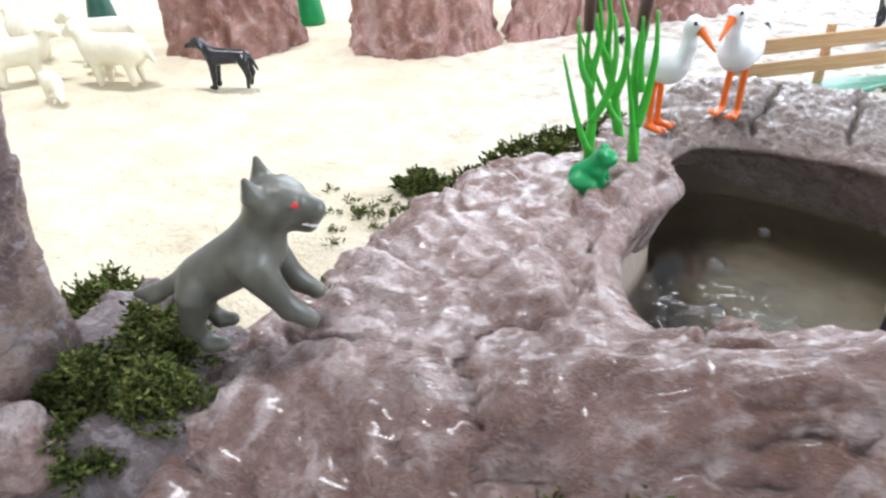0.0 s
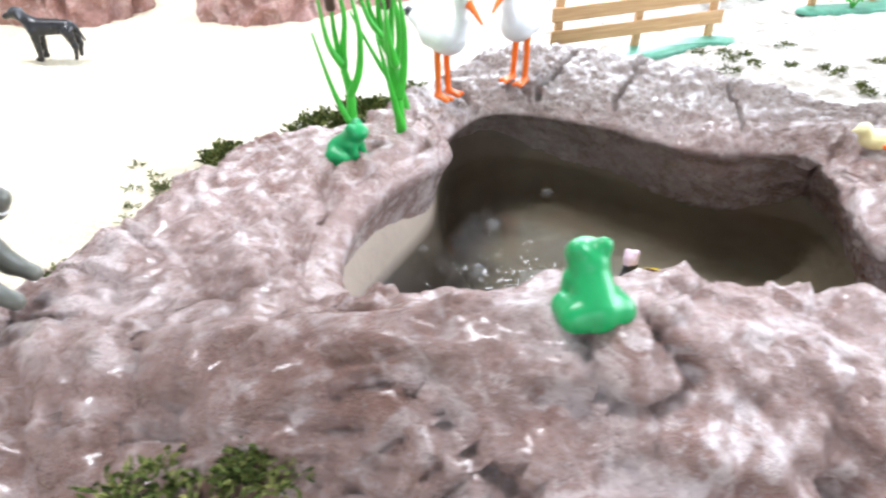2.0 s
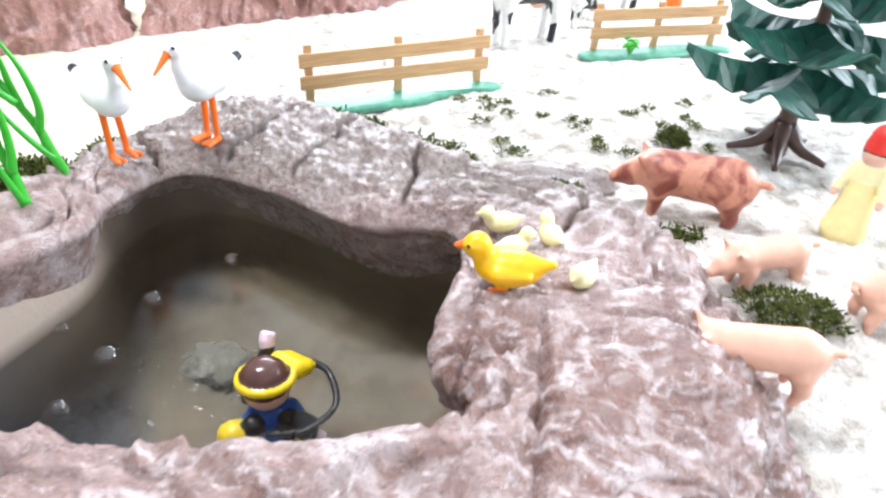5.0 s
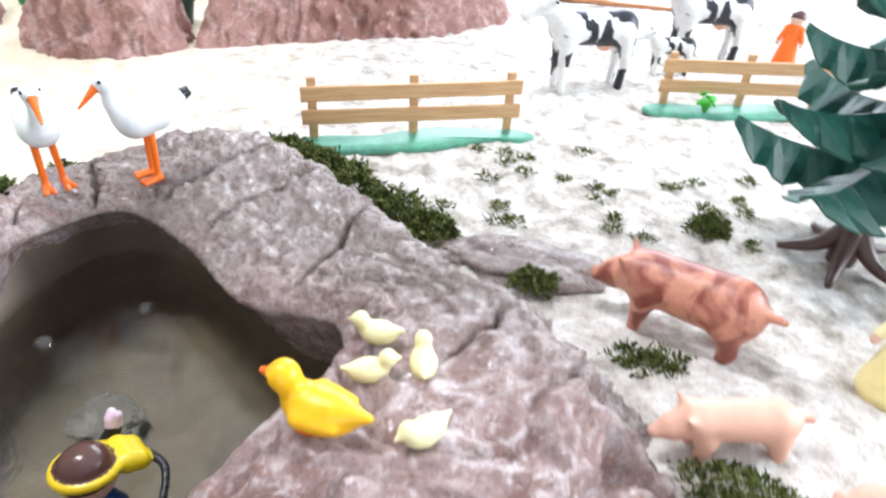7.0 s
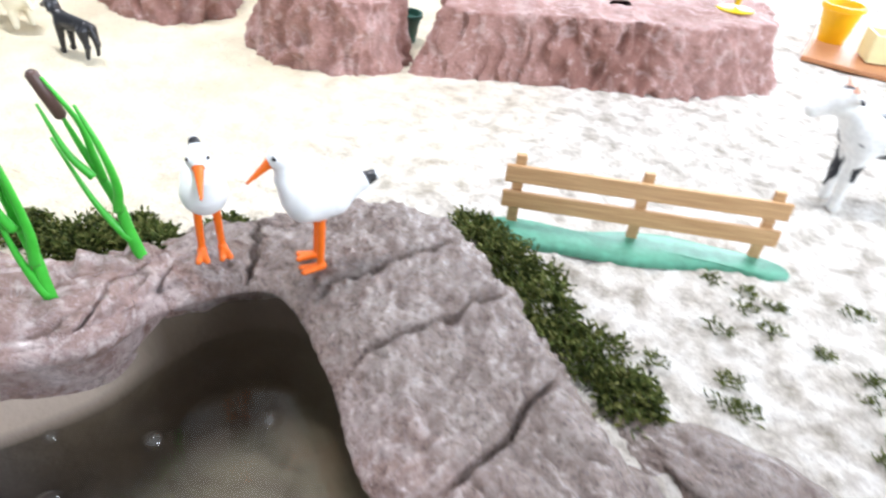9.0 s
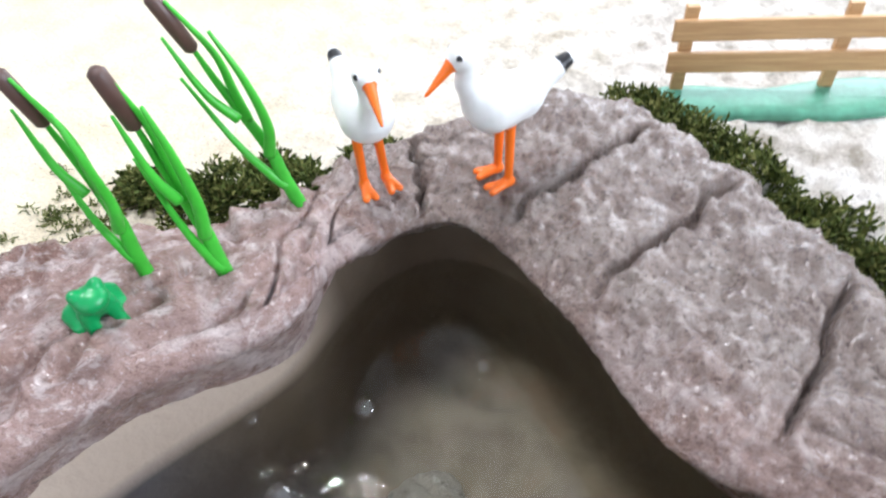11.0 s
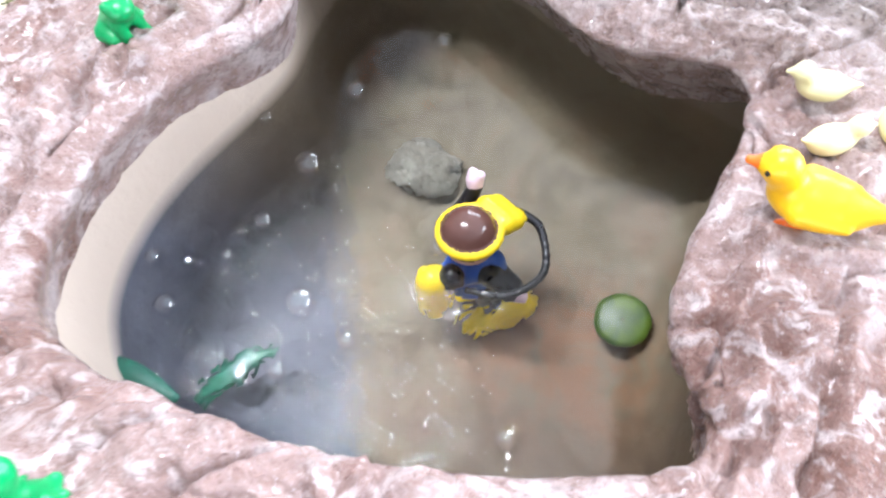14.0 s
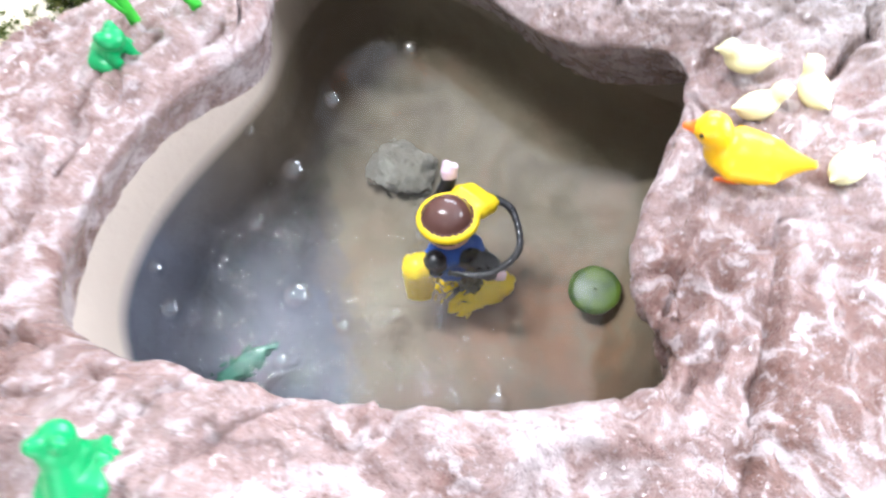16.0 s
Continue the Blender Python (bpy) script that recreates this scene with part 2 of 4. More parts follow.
def spotted(name, base, spot, scale, low, high, rough=0.4):
    m, nt, b = shader(name, rough, 0.5)
    tc = nt.nodes.new("ShaderNodeTexCoord").outputs["Object"]
    n = noise_of(nt, tc, scale, 3, 0.5, 0.6)
    c = mix(nt, ramp(nt, n, (low, (0, 0, 0)), (high, (1, 1, 1))), base, spot)
    fine = ramp(nt, noise_of(nt, tc, 260, 4), (0.3, (0.82, 0.82, 0.82)), (0.7, (1, 1, 1)))
    nt.links.new(mix(nt, 1.0, c, fine, "MULTIPLY"), b.inputs["Base Color"])
    bump(nt, b, noise_of(nt, tc, 500, 3), 0.15, 0.0005)
    return m


ROCK = rock_material("plaster_rock", (0.400, 0.270, 0.240), (0.155, 0.084, 0.065), (0.72, 0.62, 0.60), 0.20, 1.0, True)
GREY_ROCK = rock_material("grey_rock", (0.21, 0.165, 0.165), (0.085, 0.06, 0.06), (0.40, 0.35, 0.36), 0.5)
PALE_ROCK = rock_material("pale_rock", (0.30, 0.285, 0.24), (0.15, 0.135, 0.11), (0.46, 0.44, 0.39), 0.6)
MESA = rock_material("mesa_plaster", (0.46, 0.25, 0.215), (0.20, 0.095, 0.075), (0.64, 0.46, 0.43), 0.5, 0.8)
SAND = sand_material()
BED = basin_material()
WATER = water_material()
WOOD = wood_material("tan_plastic_wood", (0.48, 0.27, 0.12), (0.66, 0.42, 0.21))
MOSS = moss_material("moss", (0.028, 0.040, 0.010), (0.090, 0.120, 0.026), (0.23, 0.23, 0.075))
CRUMB = moss_material("moss_crumb", (0.05, 0.065, 0.018), (0.11, 0.14, 0.035), (0.25, 0.26, 0.09))
WHITE = plastic("white_plastic", (0.78, 0.79, 0.78), 0.4, 0.04)
IVORY = plastic("ivory_plastic", (0.78, 0.73, 0.57), 0.5, 0.06)
ORANGE = plastic("orange_plastic", (0.85, 0.16, 0.01), 0.35, 0.08)
BLACK = plastic("black_plastic", (0.012, 0.012, 0.014), 0.28, 0.2)
GREEN = plastic("leaf_green_plastic", (0.05, 0.44, 0.035), 0.35, 0.12)
FROG = plastic("frog_green_plastic", (0.0, 0.26, 0.07), 0.33, 0.08)
YELLOW = plastic("yellow_plastic", (0.88, 0.47, 0.0), 0.35, 0.05)
MASK = plastic("mask_yellow_plastic", (0.80, 0.58, 0.01), 0.3, 0.05)
CREAM = plastic("cream_plastic", (0.82, 0.76, 0.42), 0.4, 0.05)
WOLF = spotted("grey_green_plastic", (0.088, 0.088, 0.070), (0.135, 0.132, 0.104), 60, 0.4, 0.65)
RED = plastic("red_plastic", (0.65, 0.03, 0.02), 0.35)
PIG = spotted("ruddy_plastic", (0.64, 0.28, 0.18), (0.27, 0.065, 0.042), 52, 0.44, 0.56)
PINK = plastic("pink_plastic", (0.74, 0.42, 0.30), 0.45, 0.06)
COW = spotted("cow_plastic", (0.82, 0.82, 0.80), (0.012, 0.013, 0.02), 22, 0.465, 0.475)
BROWN = plastic("brown_plastic", (0.085, 0.045, 0.035), 0.4, 0.15)
HAIR = plastic("hair_plastic", (0.10, 0.045, 0.035), 0.16, 0.1)
BLUE = plastic("blue_plastic", (0.02, 0.09, 0.42), 0.3, 0.1)
FIR = plastic("fir_plastic", (0.015, 0.085, 0.06), 0.42, 0.2)
TURF = plastic("turf_plastic", (0.09, 0.30, 0.20), 0.4, 0.2)
LILAC = plastic("lilac_plastic", (0.72, 0.55, 0.62), 0.35, 0.05)
SKIN = plastic("skin_plastic", (0.75, 0.48, 0.36), 0.4, 0.05)
DRESS = plastic("dress_plastic", (0.83, 0.70, 0.32), 0.45, 0.06)
BARK = rock_material("bark", (0.42, 0.30, 0.24), (0.10, 0.065, 0.06), (0.47, 0.42, 0.44), 0.7, 1.4)
WALL = plastic("wall_paint", (0.66, 0.67, 0.69), 0.9, 0.03)


# ---- building helpers ----
def finish(name, mesh, mats, smooth=True, parent=None, m=None):
    for k in mats if isinstance(mats, (list, tuple)) else [mats]:
        mesh.materials.append(k)
    if smooth:
        mesh.polygons.foreach_set("use_smooth", [True] * len(mesh.polygons))
    ob = new(name, mesh)
    if parent:
        ob.parent = parent
    if m is not None:
        ob.matrix_basis = m
    return ob


def from_bm(name, bm, mats, smooth=True, parent=None, m=None):
    mesh = bpy.data.meshes.new(name)
    bm.normal_update()
    bm.to_mesh(mesh)
    bm.free()
    return finish(name, mesh, mats, smooth, parent, m)


def part(name, bm, material, parent, label="", smooth=True):
    ob = from_bm(name, bm, material, smooth, parent)
    return tagged(ob, label)


def from_grid(name, pos, mats, closed_u=True, smooth=True):
    """A sheet from an array rows x columns x 3; columns may close."""
    nv, nu, _ = pos.shape
    idx = np.arange(nv * nu).reshape(nv, nu)
    nxt = np.roll(idx, -1, 1) if closed_u else idx[:, 1:]
    cur = idx if closed_u else idx[:, :-1]
    quads = np.stack([cur[:-1], nxt[:-1], nxt[1:], cur[1:]], -1).reshape(-1, 4)
    mesh = bpy.data.meshes.new(name)
    mesh.from_pydata(pos.reshape(-1, 3).tolist(), [], quads.tolist())
    mesh.update()
    return finish(name, mesh, mats, smooth)


class Figure:
    """A moulded figure: rounded limbs that flow into each other, meshed as one skin."""

    def __init__(self, blend=0.002):
        self.parts, self.blend = [], blend

    def limb(self, a, b, ra, rb, mat=0):
        self.parts.append(("l", np.array(a, float), np.array(b, float), ra, rb, mat))
        return self

    def ball(self, c, r, mat=0):
        r = (r,) * 3 if isinstance(r, (int, float)) else r
        self.parts.append(("e", np.array(c, float), np.array(r, float), 0, 0, mat))
        return self

    def pair(self, a, b, ra, rb, mat=0):
        """The limb and its mirror image across the body's middle."""
        self.limb(a, b, ra, rb, mat)
        return self.limb((a[0], -a[1], a[2]), (b[0], -b[1], b[2]), ra, rb, mat)

    def dist(self, p, item):
        kind, a, b, ra, rb, _ = item
        if kind == "e":
            q = np.linalg.norm((p - a) / b, axis=-1)
            return (q - 1) * b.min() if b.min() * 3 > b.max() else (q - 1) * b.min() * 1.2
        ab = b - a
        t = np.clip(((p - a) @ ab) / max(ab @ ab, 1e-12), 0, 1)
        return np.linalg.norm(p - a - t[..., None] * ab, axis=-1) - (ra + t * (rb - ra))

    def mesh(self, name, res=56):
        lo = np.min([np.minimum(i[1], i[2]) - max(i[3], i[4]) if i[0] == "l" else i[1] - i[2] for i in self.parts], 0)
        hi = np.max([np.maximum(i[1], i[2]) + max(i[3], i[4]) if i[0] == "l" else i[1] + i[2] for i in self.parts], 0)
        step = (hi - lo).max() / res
        lo, hi = lo - 2.5 * step, hi + 2.5 * step
        n = np.ceil((hi - lo) / step).astype(int) + 1
        g = np.stack(np.meshgrid(*[lo[k] + step * np.arange(n[k]) for k in range(3)], indexing="ij"), -1)
        d, k = None, self.blend
        for item in self.parts:
            e = self.dist(g, item)
            if d is None:
                d = e
            else:
                h = np.clip(0.5 + 0.5 * (e - d) / k, 0, 1)
                d = e + (d - e) * h - k * h * (1 - h)
        cell = tuple(n - 1)
        total, count = np.zeros((*cell, 3)), np.zeros(cell)
        corner = [(i, j, l) for i in (0, 1) for j in (0, 1) for l in (0, 1)]

        def view(c):
            return d[c[0] : c[0] + cell[0], c[1] : c[1] + cell[1], c[2] : c[2] + cell[2]]

        for a in corner:
            for ax in range(3):
                if a[ax]:
                    continue
                b = tuple(v + (q == ax) for q, v in enumerate(a))
                da, db = view(a), view(b)
                cross = (da < 0) != (db < 0)
                t = np.where(cross, da / np.where(cross, da - db, 1), 0)
                for q in range(3):
                    total[..., q] += np.where(cross, a[q] + (t if q == ax else 0), 0)
                count += cross
        live = count > 0
        index = np.full(cell, -1)
        index[live] = np.arange(live.sum())
        base = np.stack(np.nonzero(live), -1)
        verts = lo + step * (base + total[live] / count[live][:, None])
        faces = []
        for ax in range(3):
            u, v = [q for q in range(3) if q != ax]
            sl = [slice(1, n[q] - 1) for q in range(3)]
            sl[ax] = slice(0, n[ax] - 1)
            s2 = list(sl)
            s2[ax] = slice(1, n[ax])
            p, q = d[tuple(sl)] < 0, d[tuple(s2)] < 0
            for flip in (False, True):
                at = np.stack(np.nonzero((p & ~q) if not flip else (~p & q)), -1)
                off = np.array([sl[0].start, sl[1].start, sl[2].start])
                at = at + off
                ring = []
                for du, dv in ((-1, -1), (0, -1), (0, 0), (-1, 0)):
                    c = at.copy()
                    c[:, u] += du
                    c[:, v] += dv
                    ring.append(index[c[:, 0], c[:, 1], c[:, 2]])
                quad = np.stack(ring, -1)
                if flip != (ax == 1):
                    quad = quad[:, ::-1]
                faces.append(quad)
        faces = np.concatenate(faces)
        mesh = bpy.data.meshes.new(name)
        mesh.from_pydata(verts.tolist(), [], faces.tolist())
        mid = verts[faces].mean(1)
        near = np.argmin([self.dist(mid, i) for i in self.parts], 0)
        mesh.polygons.foreach_set("material_index", np.array([i[5] for i in self.parts], dtype=np.int32)[near])
        mesh.update()
        return mesh


def figure(name, fig, mats, m, label, category, res=56, group=""):
    ob = finish(name, fig.mesh(name, res), mats, True, None, m)
    return tagged(ob, label, category, group)


def tube(bm, pts, radii, sides=8):
    """A bent, tapering round rod."""
    rings, prev = [], None
    pts = [Vector(p) for p in pts]
    for i, p in enumerate(pts):
        d = (pts[min(i + 1, len(pts) - 1)] - pts[max(i - 1, 0)]).normalized()
        side = d.orthogonal().normalized() if prev is None else (prev - d * prev.dot(d)).normalized()
        prev = side
        up = d.cross(side)
        rings.append([bm.verts.new(p + radii[i] * (math.cos(a) * side + math.sin(a) * up)) for a in (2 * math.pi * k / sides for k in range(sides))])
    for a, b in zip(rings, rings[1:]):
        for k in range(sides):
            bm.faces.new((a[k], a[(k + 1) % sides], b[(k + 1) % sides], b[k]))
    bm.faces.new(rings[0][::-1])
    bm.faces.new(rings[-1])


def bend(points, n=10):
    """A smooth line through a few points."""
    p = [Vector(q) for q in points]
    p = [p[0] * 2 - p[1], *p, p[-1] * 2 - p[-2]]
    out = []
    for i in range(1, len(p) - 2):
        for k in range(n):
            t = k / n
            out.append(0.5 * (2 * p[i] + (p[i + 1] - p[i - 1]) * t + (2 * p[i - 1] - 5 * p[i] + 4 * p[i + 1] - p[i + 2]) * t * t + (3 * p[i] - p[i - 1] - 3 * p[i + 1] + p[i + 2]) * t ** 3))
    return out + [p[-2]]


def board(bm, m, lx, ly, lz, bevel=0.0008):
    made = bmesh.ops.create_cube(bm, size=1, matrix=m @ Matrix.Diagonal((lx, ly, lz, 1)))
    edges = {e for v in made["verts"] for e in v.link_edges}
    bmesh.ops.bevel(bm, geom=list(edges), offset=bevel, segments=2, affect="EDGES", profile=0.6)


def loop_spline(ctrl, n):
    """A closed smooth curve through the rows of ctrl, at n places."""
    c = np.array(ctrl, float)
    k = len(c)
    u = np.arange(n) * k / n
    i = u.astype(int)
    t = (u - i)[:, None]
    a, b, d, e = c[(i - 1) % k], c[i % k], c[(i + 1) % k], c[(i + 2) % k]
    return 0.5 * (2 * b + (d - a) * t + (2 * a - 5 * b + 4 * d - e) * t * t + (3 * b - a - 3 * d + e) * t ** 3)


def fractal(p, scale, octaves=4, rough=0.5):
    v, amp = 0.0, 1.0
    q = Vector(p) * scale
    for _ in range(octaves):
        v += amp * noise.noise(q)
        q *= 2.03
        amp *= rough
    return v


# ---- pond rock, basin, water and ground ----
LIP = [(0.257, 0.185, 0.036), (0.252, 0.212, 0.034), (0.210, 0.218, 0.032), (0.170, 0.248, 0.030), (0.122, 0.272, 0.025), (0.097, 0.240, 0.025), (0.100, 0.202, 0.034),
       (0.076, 0.158, 0.040), (0.069, 0.115, 0.042), (0.085, 0.082, 0.050), (0.138, 0.068, 0.069), (0.192, 0.068, 0.067), (0.250, 0.086, 0.059), (0.243, 0.125, 0.046)]
TOP = [(0.335, 0.205, 0.045), (0.277, 0.258, 0.036), (0.232, 0.294, 0.036), (0.178, 0.336, 0.035), (0.128, 0.344, 0.032), (0.080, 0.288, 0.028), (0.062, 0.228, 0.036),
       (0.030, 0.197, 0.042), (-0.006, 0.145, 0.042), (-0.018, 0.070, 0.038), (0.128, 0.038, 0.081), (0.195, 0.040, 0.066), (0.300, 0.052, 0.058), (0.335, 0.130, 0.044)]
FOOT = [(0.374, 0.230), (0.300, 0.292), (0.250, 0.312), (0.192, 0.350), (0.130, 0.360), (0.068, 0.302), (0.043, 0.252),
        (-0.002, 0.222), (-0.050, 0.165), (-0.130, -0.020), (0.080, -0.050), (0.200, 0.002), (0.345, -0.020), (0.402, 0.150)]
NU = 760
lip, top = loop_spline(LIP, NU), loop_spline(TOP, NU)
foot = loop_spline([(x, y, -0.012) for x, y in FOOT], NU)
MID = np.array([0.168, 0.158, 0.0])
outward = lip - MID
outward[:, 2] = 0
outward /= np.linalg.norm(outward, axis=1)[:, None]
undercut = 1 - np.clip((outward @ np.array([-1.0, 0.0, 0])) * 1.6 - 0.3, 0, 1)[:, None]
down = np.array([0, 0, 1.0])
profile = [
    lip + outward * (0.020 + 0.006 * undercut) + (np.array([0, 0, -0.030]) - lip * down),
    lip + outward * (0.014 + 0.006 * undercut) + (np.array([0, 0, -0.006]) - lip * down),
    lip + outward * (0.006 + 0.003 * undercut) - lip * down * 0.45,
    lip - down * 0.004,
    lip * 0.80 + top * 0.20 + down * 0.003,
    lip * 0.42 + top * 0.58 + down * 0.003,
    top,
    top * 0.55 + foot * 0.45 - down * 0.002,
    foot,
]
rows = []
NV = 190
for k in range(NV):
    u = k / (NV - 1) * (len(profile) - 1)
    i = min(int(u), len(profile) - 2)
    t = u - i
    a, b, c, d = (profile[min(max(i + j, 0), len(profile) - 1)] for j in (-1, 0, 1, 2))
    rows.append(0.5 * (2 * b + (c - a) * t + (2 * a - 5 * b + 4 * c - d) * t * t + (3 * b - a - 3 * c + d) * t ** 3))
rim = np.array(rows)
# joints between the flat stones of the north bank
JOINTS = [(3.66, 3.10, 0.10, 0.95), (2.88, 2.46, 0.12, 0.98), (1.52, 1.76, 0.15, 1.0), (-0.39, 0.39, 0.50, 1.0), (4.30, 4.88, 0.05, 1.0)]
nrm = np.cross(np.roll(rim, -1, 1) - np.roll(rim, 1, 1), np.gradient(rim, axis=0))
nrm /= np.maximum(np.linalg.norm(nrm, axis=-1), 1e-9)[..., None]
if nrm[int(NV * 0.6), :, 2].mean() < 0:
    nrm = -nrm
for k in range(NV):
    v = k / (NV - 1)
    rough = min(1.0, max(0.25, (v - 0.1) * 4))
    for j in range(NU):
        p = rim[k, j]
        u = j * len(LIP) / NU
        north = max(0.0, 1 - abs(u - 2.9) / 1.9)
        south = 1 - min(1.0, north * 2.5)
        q = Vector(p)
        bend_v = noise.noise_vector(q * 17)
        d = 0.0030 * fractal(p, 38, 4) + 0.0024 * fractal(p + 3.1, 140, 3)
        fold = abs(noise.noise(Vector((p[0] * 25, p[1] * 25, p[2] * 42)) + Vector((7.7, 7.7, 7.7)) + 0.9 * bend_v))
        pleat = abs(noise.noise(Vector((p[0] * 78, p[1] * 78, p[2] * 95)) + 1.8 * bend_v))
        rift = abs(noise.noise(q * 21 + Vector((31, 2, 9)) + 1.1 * bend_v))
        d += south * (0.0125 * (0.24 - min(fold, 0.5)) + 0.0070 * (0.20 - min(pleat, 0.5)) - 0.0075 * math.exp(-((rift / 0.040) ** 2)))
        sheet = 2.6 * noise.noise(q * 23 + Vector((4, 11, 2)) + 0.7 * bend_v) + 0.5 * noise.noise(q * 90)
        step = sheet - math.floor(sheet)
        d += south * 0.0052 * (min(1.0, step / 0.08) - step - 0.45)
        crumple = abs(noise.noise(q * 165 + 2.2 * bend_v))
        d += south * 0.0020 * (0.18 - min(crumple, 0.4)) + (1 - south) * 0.0016 * fractal(p + 1.7, 260, 2)
        front = max(0.0, 1 - abs(u - 11.0) / 1.9) * (1 if v > 0.72 else 0)
        if front:
            block = noise.noise(Vector((p[0] * 24, 3.3, p[2] * 40)) + 0.8 * bend_v)
            d += front * min(1, (v - 0.72) * 9) * 0.020 * max(-0.9, min(0.5, block * 3.2))
        groove = 0.0
        f = float(np.interp(v * 8, (3, 4, 5, 6), (0, 0.2, 0.58, 1)))
        for u0, u1, f0, f1 in JOINTS:
            if f0 <= f <= f1:
                off = (u - (u0 + (u1 - u0) * f) + 0.07 * noise.noise(Vector((f * 7, u0, 0))) + 7) % 14 - 7
                groove = max(groove, math.exp(-((off / 0.023) ** 2)) * min(1, (f - f0) * 8 + 0.15, (f1 - f) * 8 + 0.15))
        d *= (1 - 0.85 * math.exp(-(((v - 0.365) / 0.075) ** 2))) * (1 - 0.65 * south * math.exp(-(((v - 0.64) / 0.15) ** 2)))
        if v < 0.47:
            d *= 0.12 + 0.88 * float(undercut[j, 0])
        d -= 0.0085 * groove
        rim[k, j] = p + nrm[k, j] * d * rough
v_mid = (np.arange(NV - 1) + 0.5) / (NV - 1)
f_mid = np.interp(v_mid * 8, (3, 4, 5, 6), (0, 0.2, 0.58, 1))
u_mid = (np.arange(NU) + 0.5) * len(LIP) / NU
owner = np.full((NV - 1, NU), -1)
BREAKS = [(4.30, 4.88), (3.66, 3.10), (2.88, 2.46), (1.52, 1.76), (-0.39, 0.39)]
for k in range(NV - 1):
    if 0.30 < v_mid[k] < 0.79:
        for n, (a, b) in enumerate(zip(BREAKS, BREAKS[1:])):
            hi, lo = (c[0] + (c[1] - c[0]) * f_mid[k] for c in (a, b))
            owner[k, (u_mid < hi) & (u_mid >= max(lo, 0.0))] = n
grid = np.arange(NV * NU).reshape(NV, NU)
quads = np.stack([grid[:-1], grid[1:], np.roll(grid, -1, 1)[1:], np.roll(grid, -1, 1)[:-1]], -1)


def patch(name, faces):
    used, flat = np.unique(faces, return_inverse=True)
    mesh = bpy.data.meshes.new(name)
    mesh.from_pydata(rim.reshape(-1, 3)[used].tolist(), [], flat.reshape(-1, 4).tolist())
    mesh.update()
    return finish(name, mesh, ROCK)


pond_rock = patch("pond_rock", quads[owner < 0])
for n in range(4):
    patch("stone", quads[owner == n]).parent = pond_rock
tagged(pond_rock, "pinkish-brown painted plaster rock bank around the pond", "rock", kind="structure")

bed_lip = sum(np.roll(lip, k, 0) for k in range(-36, 37)) / 73
bed_rows = []
for z, off, up in ((0.004, 0.004, 0.62), (0.003, 0.002, 0.30), (-0.012, -0.001, 0.0), (-0.034, -0.005, 0.0), (-0.052, -0.012, 0.0), (-0.062, -0.024, 0.0), (-0.066, -0.045, 0.0)):
    bed_rows.append(bed_lip + outward * (off + 0.008 + 0.013 * undercut) + (np.array([0, 0, z]) - bed_lip * down * (1 - up * (1 - undercut))))
last = bed_rows[-1]
for f in (0.75, 0.5, 0.25, 0.02):
    bed_rows.append(MID * (1 - f) + last * f + down * (-0.067 + 0.001 * f - (last * f)[:, 2:3]))
bed = np.array(bed_rows)[:, ::2]
fine = []
for k in range((len(bed) - 1) * 4 + 1):
    u = k / 4
    i = min(int(u), len(bed) - 2)
    fine.append(bed[i] * (1 - (u - i)) + bed[i + 1] * (u - i))
bed = np.array(fine)
for row in bed:
    for q in range(len(row)):
        row[q] += (0, 0, (0.004 if row[q][2] < -0.03 else 0.001) * fractal(row[q], 28, 3))
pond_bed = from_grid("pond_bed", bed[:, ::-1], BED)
tagged(pond_bed, "sandy painted pond basin, western bed darker with sky reflection painted in", "pond bed", kind="structure")

surf = np.array([MID * (1 - f) + (lip + outward * (0.008 + 0.016 * undercut)) * f for f in np.linspace(0.01, 1, 40)])
surf[..., 2] = WATER_Z
water = from_grid("water", surf[:, ::-2], WATER)
water.visible_shadow = False
tagged(water, "clear slightly murky pond water with faint ripples", "water", kind="structure")

CENTRE = np.array([0.16, 0.18, 0.0])
edge = top * 0.35 + foot * 0.65
g_rows = []
for f in np.r_[np.linspace(0, 0.12, 60), np.linspace(0.125, 1, 90) ** 1.0]:
    ang = np.arctan2(edge[:, 1] - CENTRE[1], edge[:, 0] - CENTRE[0])
    far = CENTRE + 1.7 * np.stack([np.cos(ang), np.sin(ang), 0 * ang], -1)
    g_rows.append(edge * (1 - f) + far * f)
sand = np.array(g_rows)
sand[..., 2] = 0
for row in sand:
    for q in range(NU):
        p = row[q]
        coarse = min(1.0, max(0.0, (p[0] - 0.05) * 6))
        mound = 0.013 * math.exp(-((p[0] - 0.42) ** 2 + (p[1] - 0.20) ** 2) / 0.0036)
        near = math.exp(-((p[0] - 0.3) ** 2 + (p[1] - 0.35) ** 2) / 0.12)
        row[q, 2] = 0.0022 * fractal(p, 16, 3) + (0.0011 + 0.0012 * coarse) * fractal(p + 5, 75, 3) + (0.0016 * coarse * fractal(p + 2, 190, 2) if near > 0.2 else 0) + mound - 0.001
sand_ground = from_grid("ground", sand[:, ::-1], SAND)
tagged(sand_ground, "cream and grey sand strewn over the model landscape", "sand", kind="structure")

